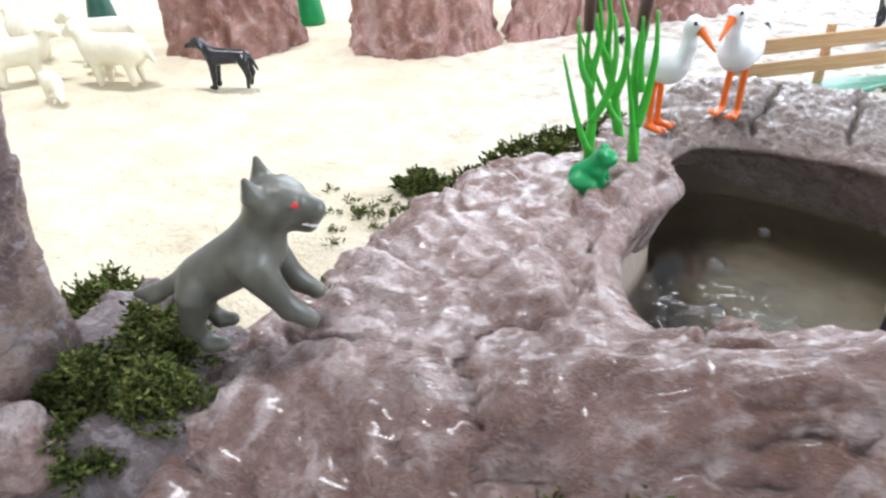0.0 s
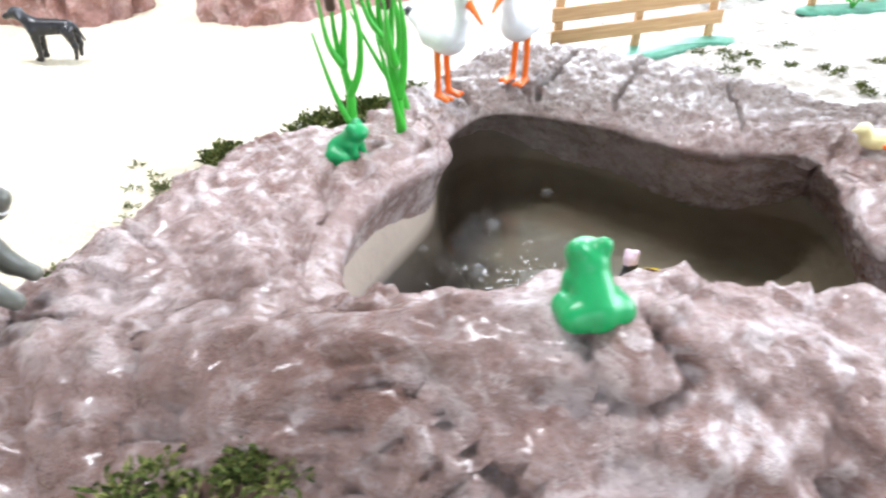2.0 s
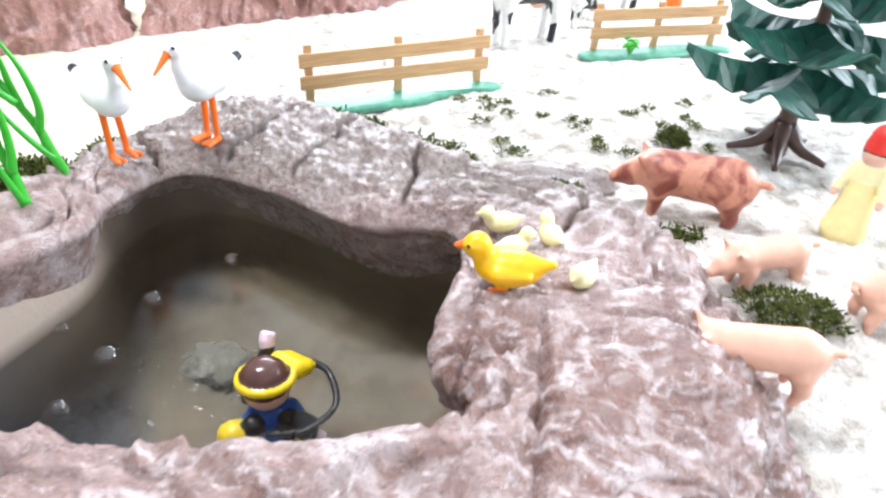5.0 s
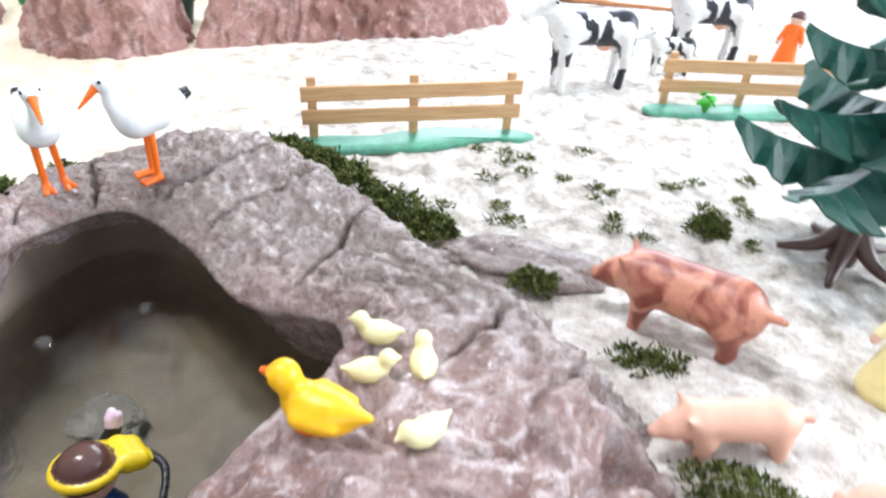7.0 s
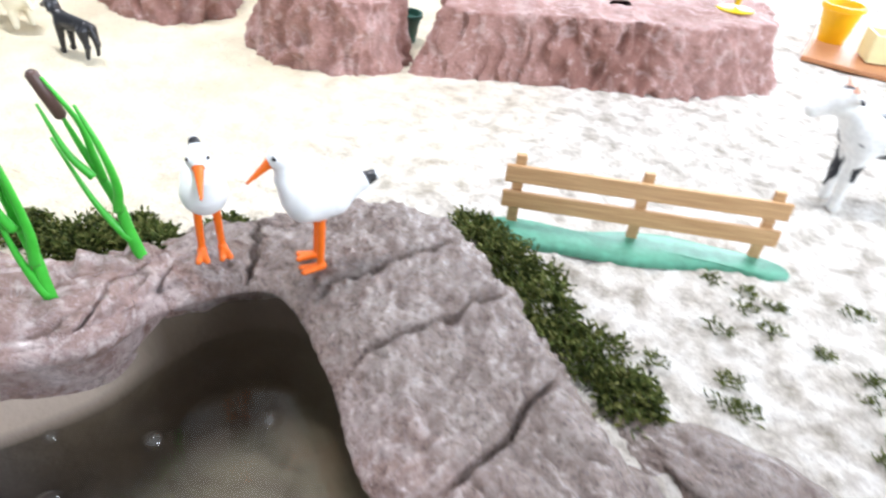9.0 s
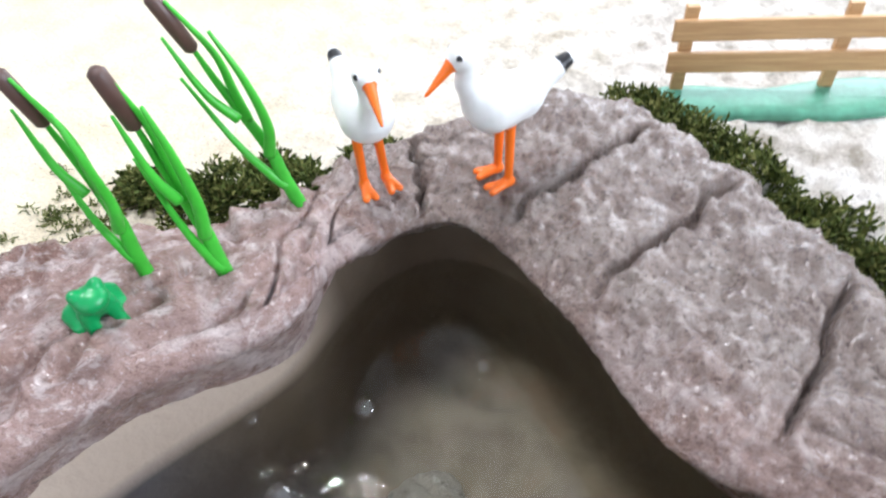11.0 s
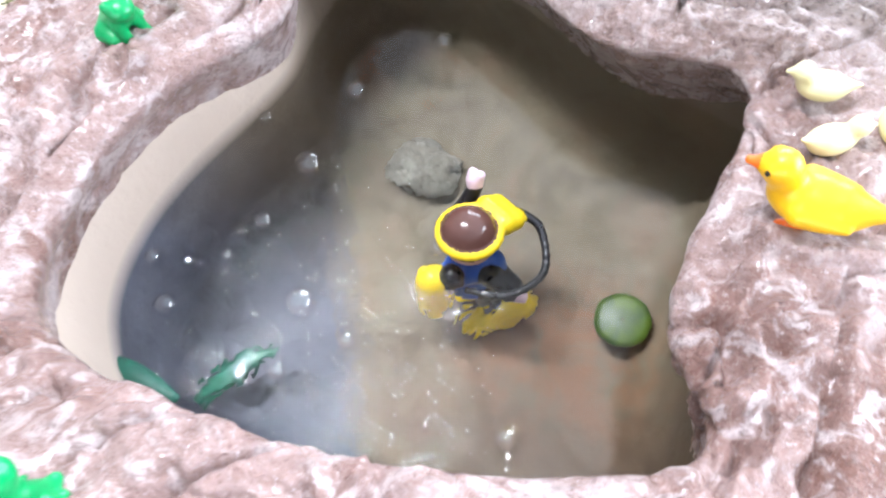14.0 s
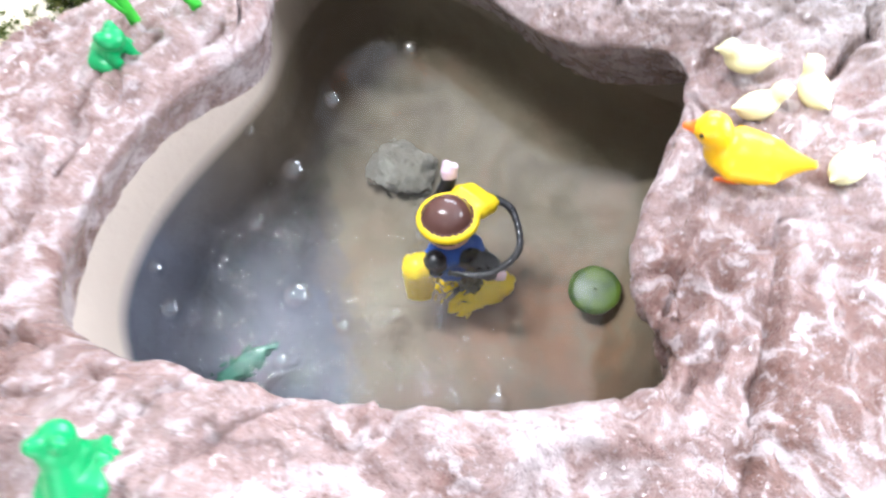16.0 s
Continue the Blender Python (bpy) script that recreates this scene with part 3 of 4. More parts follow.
# ---- the room around the model ----
def wall_with_window(name, length, height, hole, m, label):
    """A wall along x with one opening (x0, x1, z0, z1), 0.2 m thick."""
    x0, x1, z0, z1 = hole
    bm = bmesh.new()
    for a, b, c, d in ((-length / 2, x0, 0, height), (x1, length / 2, 0, height), (x0, x1, 0, z0), (x0, x1, z1, height)):
        bmesh.ops.create_cube(bm, size=1, matrix=pose((a + b) / 2, 0, (c + d) / 2) @ Matrix.Diagonal((b - a, 0.2, d - c, 1)))
    wall = from_bm(name, bm, WALL, False, None, m)
    return tagged(wall, label, "wall", kind="structure")


def window_frame(name, hole, m):
    x0, x1, z0, z1 = hole
    bm = bmesh.new()
    for a, b, c, d in ((x0, x0 + 0.06, z0, z1), (x1 - 0.06, x1, z0, z1), (x0 + 0.06, x1 - 0.06, z0, z0 + 0.06), (x0 + 0.06, x1 - 0.06, z1 - 0.06, z1), ((x0 + x1) / 2 - 0.03, (x0 + x1) / 2 + 0.03, z0 + 0.06, z1 - 0.06)):
        board(bm, pose((a + b) / 2, 0, (c + d) / 2), b - a, 0.07, d - c, 0.004)
    return tagged(from_bm(name, bm, WHITE, False, None, m), "white window frame with a middle bar", "window", kind="structure")


EAST, NORTH = pose(2.75, 0.3, -0.9, 0, 0, 90), pose(0, 3.2, -0.9)
wall_with_window("wall_east", 5.8, 2.7, (-0.5, 1.6, 1.1, 2.45), EAST, "plain off-white painted wall with a window")
window_frame("window_1", (-0.5, 1.6, 1.1, 2.45), EAST)
wall_with_window("wall_north", 5.3, 2.7, (-0.75, 1.35, 1.35, 2.45), NORTH, "plain off-white painted wall with a window")
window_frame("window_2", (-0.75, 1.35, 1.35, 2.45), NORTH)
# unseen south opening and frame, added to house the fill lamp
SOUTH = pose(0, -2.6, -0.9)
wall_with_window("wall_south", 5.3, 2.7, (-0.7, 1.2, 1.3, 2.4), SOUTH, "plain off-white painted wall with a window")
window_frame("fill_window", (-0.7, 1.2, 1.3, 2.4), SOUTH)
for nm, m, l in (("wall_west", pose(-2.75, 0.3, 0.45), (0.2, 5.99, 2.7)), ("ceiling", pose(0, 0.3, 1.9), (5.7, 6.0, 0.2)), ("floor", pose(0, 0.3, -1.0), (5.7, 6.0, 0.2))):
    bm = bmesh.new()
    bmesh.ops.create_cube(bm, size=1, matrix=Matrix.Diagonal((*l, 1)))
    tagged(from_bm(nm, bm, WALL, False, None, m), "plain off-white painted " + nm.split("_")[0] + " of the room", nm.split("_")[0], kind="structure")


# ---- toy animals ----
def stork(m, label, lean):
    f = Figure(0.0016)
    f.pair((0.000, 0.0042, 0.002), (-0.001, 0.0036, 0.026), 0.0015, 0.0018, 1)
    f.pair((-0.001, 0.0044, 0.0012), (0.0075, 0.0065, 0.0008), 0.0014, 0.0013, 1)
    f.pair((0.000, 0.0040, 0.0012), (0.0080, 0.0030, 0.0008), 0.0014, 0.0013, 1)
    f.limb((-0.006, 0, 0.0330), (0.004, 0, 0.0325), 0.0082, 0.0094)
    f.limb((-0.010, 0, 0.0350), (-0.0185, 0, 0.0385), 0.0062, 0.0036)
    f.limb((-0.0185, 0, 0.0386), (-0.0230, 0, 0.0405), 0.0035, 0.0022, 2).limb((-0.0230, 0, 0.0405), (-0.0262, 0, 0.0418), 0.0022, 0.0012)
    f.limb((0.009, 0, 0.0345), (0.0125, 0, 0.0430), 0.0056, 0.0036)
    f.limb((0.0125, 0, 0.0430), (0.0125, lean * 0.3, 0.0510), 0.0034, 0.0036)
    f.ball((0.0138, lean * 0.4, 0.0530), 0.0043)
    f.limb((0.0168, lean * 0.5, 0.0515), (0.0262, lean, 0.0430), 0.0021, 0.0006, 1)
    f.ball((0.0160, lean * 0.4 + 0.0036, 0.0543), 0.0006, 2).ball((0.0160, lean * 0.4 - 0.0036, 0.0543), 0.0006, 2)
    return figure("stork", f, [WHITE, ORANGE, BLACK], m, label, "toy stork", 110, "storks on the bank")


stork(pose(0.0935, 0.2675, 0.0325, 0, 0, -36) @ Matrix.Scale(0.96, 4), "white plastic toy stork with orange legs, facing out", -0.002)
stork(pose(0.1330, 0.2880, 0.0330, 0, 0, 232) @ Matrix.Scale(0.96, 4), "white plastic toy stork with black-tipped tail, bill lowered", 0.0)


def duck():
    f = Figure(0.003)
    f.ball((0, 0, 0.0115), (0.0150, 0.0098, 0.0085)).limb((-0.008, 0, 0.0135), (-0.0205, 0, 0.0165), 0.0066, 0.0016)
    f.limb((0.009, 0, 0.014), (0.0130, 0, 0.0200), 0.0056, 0.0046).ball((0.0145, 0, 0.0222), 0.0060)
    f.pair((0.004, 0.0085, 0.0125), (-0.010, 0.0080, 0.0130), 0.0030, 0.0010)
    f.limb((0.0190, 0, 0.0212), (0.0238, 0, 0.0204), 0.0024, 0.0014, 1)
    f.pair((0.001, 0.0038, 0.0040), (0.001, 0.0042, 0.0010), 0.0016, 0.0016, 1).pair((0.001, 0.0042, 0.0010), (0.0065, 0.0055, 0.0008), 0.0018, 0.0016, 1)
    f.ball((0.0175, 0.0046, 0.0235), 0.0007, 2).ball((0.0175, -0.0046, 0.0235), 0.0007, 2)
    return figure("duck", f, [YELLOW, ORANGE, BLACK], pose(0.2700, 0.1525, 0.0460, 0, 0, 168) @ Matrix.Scale(0.76, 4), "bright yellow plastic toy duck with an orange bill", "toy duck", 110)


duck()


def duckling(m, label):
    f = Figure(0.0015)
    f.ball((0, 0, 0.0042), (0.0068, 0.0046, 0.0042)).limb((-0.003, 0, 0.005), (-0.0090, 0, 0.0068), 0.0030, 0.0006)
    f.limb((0.0045, 0, 0.0055), (0.0058, 0, 0.0078), 0.0024, 0.0022).ball((0.0062, 0, 0.0088), 0.0029).limb((0.008, 0, 0.0085), (0.0105, 0, 0.0080), 0.0013, 0.0006)
    return figure("duckling", f, [CREAM], m, label, "toy duckling", 64, "ducklings on the bank")


duckling(pose(0.2735, 0.1965, 0.0410, 0, 0, 180) @ Matrix.Scale(0.98, 4), "pale cream plastic toy duckling on the rock")
duckling(pose(0.2760, 0.1780, 0.0420, 0, 0, 25) @ Matrix.Scale(0.96, 4), "pale cream plastic toy duckling on the rock")
duckling(pose(0.2920, 0.1845, 0.0430, 0, 0, 105) @ Matrix.Scale(0.98, 4), "pale cream plastic toy duckling on the rock")
duckling(pose(0.2990, 0.1575, 0.0440, 0, 0, 230) @ Matrix.Scale(0.98, 4), "pale cream plastic toy duckling on the rock")


def frog(m, label):
    f = Figure(0.0016)
    f.limb((-0.0040, 0, 0.0050), (0.0020, 0, 0.0105), 0.0050, 0.0042).ball((0.0042, 0, 0.0135), (0.0048, 0.0046, 0.0034))
    f.ball((0.0030, 0.0030, 0.0162), 0.0018).ball((0.0030, -0.0030, 0.0162), 0.0018)
    f.pair((-0.0040, 0.0046, 0.0042), (0.0008, 0.0056, 0.0040), 0.0038, 0.0024).pair((-0.0010, 0.0058, 0.0014), (0.0030, 0.0062, 0.0012), 0.0018, 0.0014)
    f.pair((0.0030, 0.0032, 0.0085), (0.0050, 0.0034, 0.0014), 0.0022, 0.0016).pair((0.005, 0.0034, 0.0012), (0.0064, 0.0038, 0.0010), 0.0015, 0.0012)
    return figure("frog", f, [FROG], m, label, "toy frog", 80, "frogs on the bank")


frog(pose(0.0605, 0.1785, 0.0405, 0, 0, -15) @ Matrix.Scale(1.0, 4), "dark green plastic toy frog below the reeds")
frog(pose(0.1345, 0.0425, 0.0803, 0, 0, 105) @ Matrix.Scale(0.90, 4), "dark green plastic toy frog on the high bank")


def wolf():
    f = Figure(0.0028)
    f.limb((-0.011, 0, 0.0255), (0.009, 0, 0.0370), 0.0092, 0.0105)
    f.pair((-0.013, 0.0070, 0.0225), (-0.0165, 0.0070, 0.0100), 0.0066, 0.0036).pair((-0.0165, 0.0070, 0.0100), (-0.0120, 0.0072, 0.0020), 0.0034, 0.0026).pair((-0.0120, 0.0072, 0.0020), (-0.0075, 0.0074, 0.0016), 0.0030, 0.0026)
    f.pair((0.0090, 0.0085, 0.0350), (0.0190, 0.0088, 0.0175), 0.0070, 0.0038).pair((0.0190, 0.0088, 0.0175), (0.0255, 0.0088, 0.0125), 0.0036, 0.0034)
    f.limb((0.0100, 0, 0.0400), (0.0155, 0, 0.0500), 0.0090, 0.0078)
    f.ball((0.0180, 0, 0.0540), (0.0098, 0.0098, 0.0088)).limb((0.0235, 0, 0.0535), (0.0305, 0, 0.0510), 0.0060, 0.0042).pair((0.0215, 0.0050, 0.0590), (0.0255, 0.0040, 0.0575), 0.0022, 0.0014)
    f.limb((0.0205, 0, 0.0485), (0.0280, 0, 0.0455), 0.0040, 0.0028).limb((0.0240, 0, 0.0488), (0.0290, 0, 0.0472), 0.0032, 0.0026, 1)
    f.pair((0.0135, 0.0070, 0.0600), (0.0125, 0.0084, 0.0660), 0.0038, 0.0012)
    f.pair((0.0242, 0.0066, 0.0562), (0.0256, 0.0060, 0.0558), 0.0005, 0.0004, 2)
    f.limb((-0.0185, 0, 0.0255), (-0.0300, 0, 0.0195), 0.0036, 0.0030).limb((-0.0300, 0, 0.0195), (-0.0360, 0, 0.0200), 0.0032, 0.0014)
    return figure("wolf", f, [WOLF, WHITE, RED], pose(-0.0366, 0.0816, 0.0382, 0, 0, 11) @ Matrix.Scale(0.763, 4), "grey-green plastic toy wolf with red eyes and bared jaw", "toy wolf", 120)


wolf()


def dog():
    f = Figure(0.0018)
    f.limb((-0.012, 0, 0.0205), (0.008, 0, 0.0210), 0.0044, 0.0056).limb((0.010, 0, 0.0235), (0.0155, 0, 0.0290), 0.0040, 0.0032)
    f.ball((0.0170, 0, 0.0300), 0.0036).limb((0.0185, 0, 0.0295), (0.0240, 0, 0.0278), 0.0026, 0.0017).pair((0.0150, 0.0032, 0.0310), (0.0140, 0.0044, 0.0270), 0.0014, 0.0009)
    f.pair((0.0080, 0.0035, 0.0190), (0.0090, 0.0038, 0.0015), 0.0030, 0.0014).pair((0.0090, 0.0038, 0.0014), (0.0115, 0.0038, 0.0012), 0.0015, 0.0012)
    f.pair((-0.0125, 0.0036, 0.0185), (-0.0150, 0.0040, 0.0090), 0.0036, 0.0018).pair((-0.0150, 0.0040, 0.0090), (-0.0135, 0.0040, 0.0015), 0.0017, 0.0013)
    f.limb((-0.0165, 0, 0.0210), (-0.0205, 0, 0.0120), 0.0015, 0.0008)
    return figure("dog", f, [BLACK], pose(-0.1960, 0.4000, 0.0020, 0, 0, 186) @ Matrix.Scale(1.12, 4), "glossy black plastic toy dog standing on the sand", "toy dog", 84)


dog()


def sheep_mesh(grazing):
    f = Figure(0.003)
    f.limb((-0.013, 0, 0.0215), (0.011, 0, 0.0220), 0.0098, 0.0092)
    h = 0.010 if grazing else 0.034
    f.limb((0.014, 0, 0.0240), (0.021, 0, h), 0.0062, 0.0046).limb((0.021, 0, h), (0.0275, 0, h - 0.003), 0.0044, 0.0030).pair((0.0195, 0.0040, h + 0.002), (0.0180, 0.0080, h + 0.001), 0.0017, 0.0010)
    f.pair((0.0095, 0.0052, 0.0150), (0.0100, 0.0054, 0.0015), 0.0034, 0.0019).pair((-0.0120, 0.0052, 0.0150), (-0.0125, 0.0054, 0.0015), 0.0036, 0.0019)
    f.limb((-0.0220, 0, 0.0230), (-0.0265, 0, 0.0150), 0.0026, 0.0016)
    return f.mesh("sheep", 64)


UP, LOW = sheep_mesh(False), sheep_mesh(True)
for x, y, turn, size, mesh in ((-0.292, 0.408, 180, 1.25, UP), (-0.372, 0.402, 35, 1.15, UP), (-0.415, 0.470, 150, 1.2, UP), (-0.350, 0.478, 200, 1.1, UP), (-0.318, 0.366, -40, 0.68, LOW), (-0.322, 0.432, 170, 0.68, LOW)):
    ob = new("sheep" if size > 0.6 else "lamb", mesh)
    if not mesh.materials:
        mesh.materials.append(IVORY)
        mesh.polygons.foreach_set("use_smooth", [True] * len(mesh.polygons))
    ob.matrix_basis = pose(x, y, 0, 0, 0, turn) @ Matrix.Scale(size, 4)
    tagged(ob, "ivory-white plastic toy sheep standing on the sand" if size > 0.6 else "small ivory-white plastic toy lamb beside the sheep", "toy sheep" if size > 0.6 else "toy lamb", "flock on the sand")


def pig_figure(thin):
    f = Figure(0.004)
    f.limb((-0.022, 0, 0.0300), (0.016, 0, 0.0290), 0.0150 * thin, 0.0135 * thin).ball((-0.026, 0, 0.0290), (0.014, 0.0135 * thin, 0.0145 * thin))
    f.limb((0.022, 0, 0.0290), (0.033, 0, 0.0240), 0.0115, 0.0080).limb((0.033, 0, 0.0235), (0.0425, 0, 0.0190), 0.0062, 0.0042)
    f.pair((0.0260, 0.0070, 0.0340), (0.0310, 0.0105, 0.0400), 0.0032, 0.0010)
    f.pair((0.0150, 0.0080, 0.0200), (0.0165, 0.0085, 0.0020), 0.0062, 0.0030).pair((-0.0260, 0.0085, 0.0210), (-0.0290, 0.0090, 0.0110), 0.0070, 0.0040).pair((-0.0290, 0.0090, 0.0110), (-0.0270, 0.0090, 0.0020), 0.0036, 0.0030)
    f.limb((-0.0390, 0, 0.0330), (-0.0435, 0.0030, 0.0350), 0.0016, 0.0012).limb((-0.0435, 0.0030, 0.0350), (-0.0460, -0.0010, 0.0320), 0.0012, 0.0010).limb((-0.0460, -0.0010, 0.0320), (-0.0430, -0.0035, 0.0300), 0.0010, 0.0007)
    return f


figure("pig", pig_figure(1.0), [PIG], pose(0.3850, 0.2765, 0, 0, 0, 157) @ Matrix.Scale(0.88, 4), "reddish-brown blotched plastic toy pig on the sand", "toy pig", 90)
PIGLET = pig_figure(0.86).mesh("piglet", 80)
PIGLET.materials.append(PINK)
PIGLET.polygons.foreach_set("use_smooth", [True] * len(PIGLET.polygons))
for x, y, z, turn, size in ((0.3960, 0.2070, 0.0070, 193, 0.60), (0.3540, 0.1320, 0.0200, 169, 0.64), (0.4480, 0.1800, 0.0085, 4, 0.62)):
    ob = new("piglet", PIGLET)
    ob.matrix_basis = pose(x, y, z, 0, 0, turn) @ Matrix.Scale(size, 4)
    tagged(ob, "smooth pink plastic toy piglet beside the rock bank", "toy piglet", "piglets by the pond")


def cow_figure():
    f = Figure(0.005)
    f.limb((-0.030, 0, 0.0600), (0.026, 0, 0.0600), 0.0165, 0.0165).ball((-0.034, 0, 0.0610), (0.014, 0.0150, 0.0150)).limb((0.034, 0, 0.0680), (0.046, 0, 0.0800), 0.0120, 0.0085)
    f.ball((0.0500, 0, 0.0830), (0.0105, 0.0090, 0.0090)).limb((0.0540, 0, 0.0810), (0.0690, 0, 0.0740), 0.0075, 0.0058).pair((0.0460, 0.0070, 0.0880), (0.0450, 0.0170, 0.0880), 0.0034, 0.0012)
    f.pair((0.0470, 0.0050, 0.0910), (0.0500, 0.0080, 0.0980), 0.0018, 0.0008, 1)
    f.pair((0.0260, 0.0090, 0.0500), (0.0270, 0.0095, 0.0260), 0.0085, 0.0044).pair((0.0270, 0.0095, 0.0260), (0.0270, 0.0095, 0.0020), 0.0042, 0.0044)
    f.pair((-0.0340, 0.0090, 0.0520), (-0.0390, 0.0095, 0.0280), 0.0095, 0.0046).pair((-0.0390, 0.0095, 0.0280), (-0.0360, 0.0095, 0.0020), 0.0042, 0.0044)
    f.ball((-0.0180, 0, 0.0430), (0.0080, 0.0070, 0.0065), 1).limb((-0.0475, 0, 0.0650), (-0.0520, 0, 0.0300), 0.0020, 0.0022)
    return f


COW_SKIN = cow_figure().mesh("cow", 90)
COW_SKIN.materials.append(COW)
COW_SKIN.materials.append(PINK)
COW_SKIN.polygons.foreach_set("use_smooth", [True] * len(COW_SKIN.polygons))
for name, x, y, turn, size in (("cow", 0.334, 0.570, 206, 0.80), ("cow", 0.435, 0.670, 200, 0.80), ("calf", 0.405, 0.625, 195, 0.42)):
    ob = new(name, COW_SKIN)
    ob.matrix_basis = pose(x, y, 0, 0, 0, turn) @ Matrix.Scale(size, 4)
    tagged(ob, "white plastic toy %s with black patches" % name, "toy " + name, "cattle behind the fence")


# ---- toy people figures, plain moulded shapes ----
def diver():
    f = Figure(0.0016)
    f.ball((0, 0, 0.0610), (0.0094, 0.0094, 0.0098), 5).ball((-0.0004, 0, 0.0640), (0.0098, 0.0098, 0.0095), 0)
    f.limb((0, 0, 0.050), (0, 0, 0.056), 0.0042, 0.0042, 1)
    f.limb((0, 0, 0.0300), (0, 0, 0.0470), 0.0085, 0.0078, 2)
    f.pair((0.002, 0.0050, 0.0290), (0.006, 0.0052, 0.0060), 0.0056, 0.0048, 1)
    f.limb((0.001, 0.0050, 0.0040), (0.0170, 0.0060, 0.0018), 0.0046, 0.0060, 3).limb((-0.004, -0.0080, 0.0040), (0.0170, -0.0120, 0.0018), 0.0050, 0.0062, 3)
    f.limb((0.002, -0.0060, 0.0440), (0.0060, -0.0150, 0.0400), 0.0060, 0.0048, 1).limb((-0.006, 0.0, 0.0440), (0.004, -0.0060, 0.0460), 0.0060, 0.0060, 2)
    f.limb((0.001, 0.0100, 0.0470), (0.0090, 0.0140, 0.0560), 0.0042, 0.0034, 1).limb((0.0090, 0.0140, 0.0560), (0.0140, 0.0135, 0.0650), 0.0034, 0.0028, 1).ball((0.0143, 0.0140, 0.0672), 0.0029, 4).limb((0.0148, 0.0132, 0.0690), (0.0156, 0.0124, 0.0710), 0.0022, 0.0018, 4).limb((0.0138, 0.0148, 0.0690), (0.0146, 0.0156, 0.0710), 0.0021, 0.0017, 4)
    f.limb((0.001, -0.0100, 0.0470), (0.0050, -0.0165, 0.0360), 0.0042, 0.0034, 1).limb((0.0050, -0.0165, 0.0360), (0.0080, -0.0190, 0.0330), 0.0030, 0.0028, 4)
    f.limb((-0.0150, 0.0030, 0.0230), (-0.0150, 0.0030, 0.0430), 0.0060, 0.0060, 3).limb((-0.0100, -0.0020, 0.0440), (-0.0100, -0.0020, 0.0480), 0.0040, 0.0040, 1)
    f.limb((0.0120, 0.0050, 0.0635), (0.0120, -0.0045, 0.0635), 0.0042, 0.0042, 3).limb((0.0160, 0.0040, 0.0625), (0.0160, -0.0050, 0.0625), 0.0038, 0.0038, 3)
    for k in range(24):
        a, b = 2 * math.pi * k / 24, 2 * math.pi * (k + 1) / 24
        f.limb((0.0104 * math.cos(a), 0.0104 * math.sin(a), 0.0650), (0.0104 * math.cos(b), 0.0104 * math.sin(b), 0.0650), 0.0013, 0.0013, 3)
    hose = bend([(0.0200, -0.0040, 0.0630), (0.0215, -0.0130, 0.0600), (0.0130, -0.0240, 0.0540), (0.0000, -0.0210, 0.0480), (-0.0090, -0.0090, 0.0450)], 5)
    for a, b in zip(hose, hose[1:]):
        f.limb(a, b, 0.0011, 0.0011, 1)
    return figure("diver_figure", f, [HAIR, BLACK, BLUE, MASK, LILAC, SKIN], pose(0.1815, 0.1430, -0.0655, -9, 0, 0) @ pose(0, 0, 0, 0, 0, 55), "toy diver doll in blue, black and yellow standing in water", "toy figure", 130)


diver()


def doll(m, label, mats, hat):
    f = Figure(0.0016)
    f.limb((0, 0, 0.004), (0, 0, 0.0400), 0.0150, 0.0085, 0).limb((0, 0, 0.0390), (0, 0, 0.0500), 0.0085, 0.0078, 1)
    f.pair((0, 0.0085, 0.0490), (0.0050, 0.0140, 0.0330), 0.0036, 0.0030, 1).pair((0.0050, 0.0140, 0.0330), (0.0066, 0.0142, 0.0290), 0.0028, 0.0026, 2)
    f.ball((0, 0, 0.0600), (0.0088, 0.0088, 0.0092), 2).ball((-0.0010, 0, 0.0620), (0.0094, 0.0094, 0.0085), 3)
    if hat:
        f.limb((-0.001, 0, 0.0655), (-0.001, 0, 0.0720), 0.0098, 0.0086, 4)
    f.pair((0.004, 0.0060, 0.0020), (0.009, 0.0060, 0.0020), 0.0038, 0.0036, 5)
    return figure("doll", f, mats, m, label, "toy figure", 90)


doll(pose(0.4690, 0.2590, 0.004, 0, 0, 225) @ Matrix.Scale(0.77, 4), "toy lady doll in a yellow dress and red cap", [DRESS, CREAM, SKIN, HAIR, RED, BLACK], True)
doll(pose(-0.432, 0.600, 0, 0, 0, -60), "toy doll in a dark green dress on the sand", [FIR, FIR, SKIN, HAIR, FIR, BROWN], False)
doll(pose(-0.208, 0.618, 0, 0, 0, -80), "toy doll with green boots on the sand", [FROG, GREEN, SKIN, HAIR, FIR, FROG], False)


# ---- plants ----
def reed(m, stems, spike, label):
    """A moulded bulrush: forked green blades and a brown spike."""
    root = new("bulrush")
    root.matrix_basis = m
    for pts, r in stems:
        bm = bmesh.new()
        line = bend(pts, 8)
        n = len(line) - 1
        tube(bm, line, [r * (1 - 0.72 * (k / n) ** 1.5) for k in range(n + 1)], 10)
        part("blade", bm, GREEN, root)
    for a, b in spike:
        bm = bmesh.new()
        a, b = Vector(a), Vector(b)
        tube(bm, [a, a.lerp(b, 0.06), a.lerp(b, 0.5), a.lerp(b, 0.94), b], [0.0012, 0.0022, 0.0023, 0.0022, 0.0012], 12)
        part("spike", bm, BROWN, root, "dark brown seed spike")
    return tagged(root, label, "toy plant", "bulrushes by the pond")


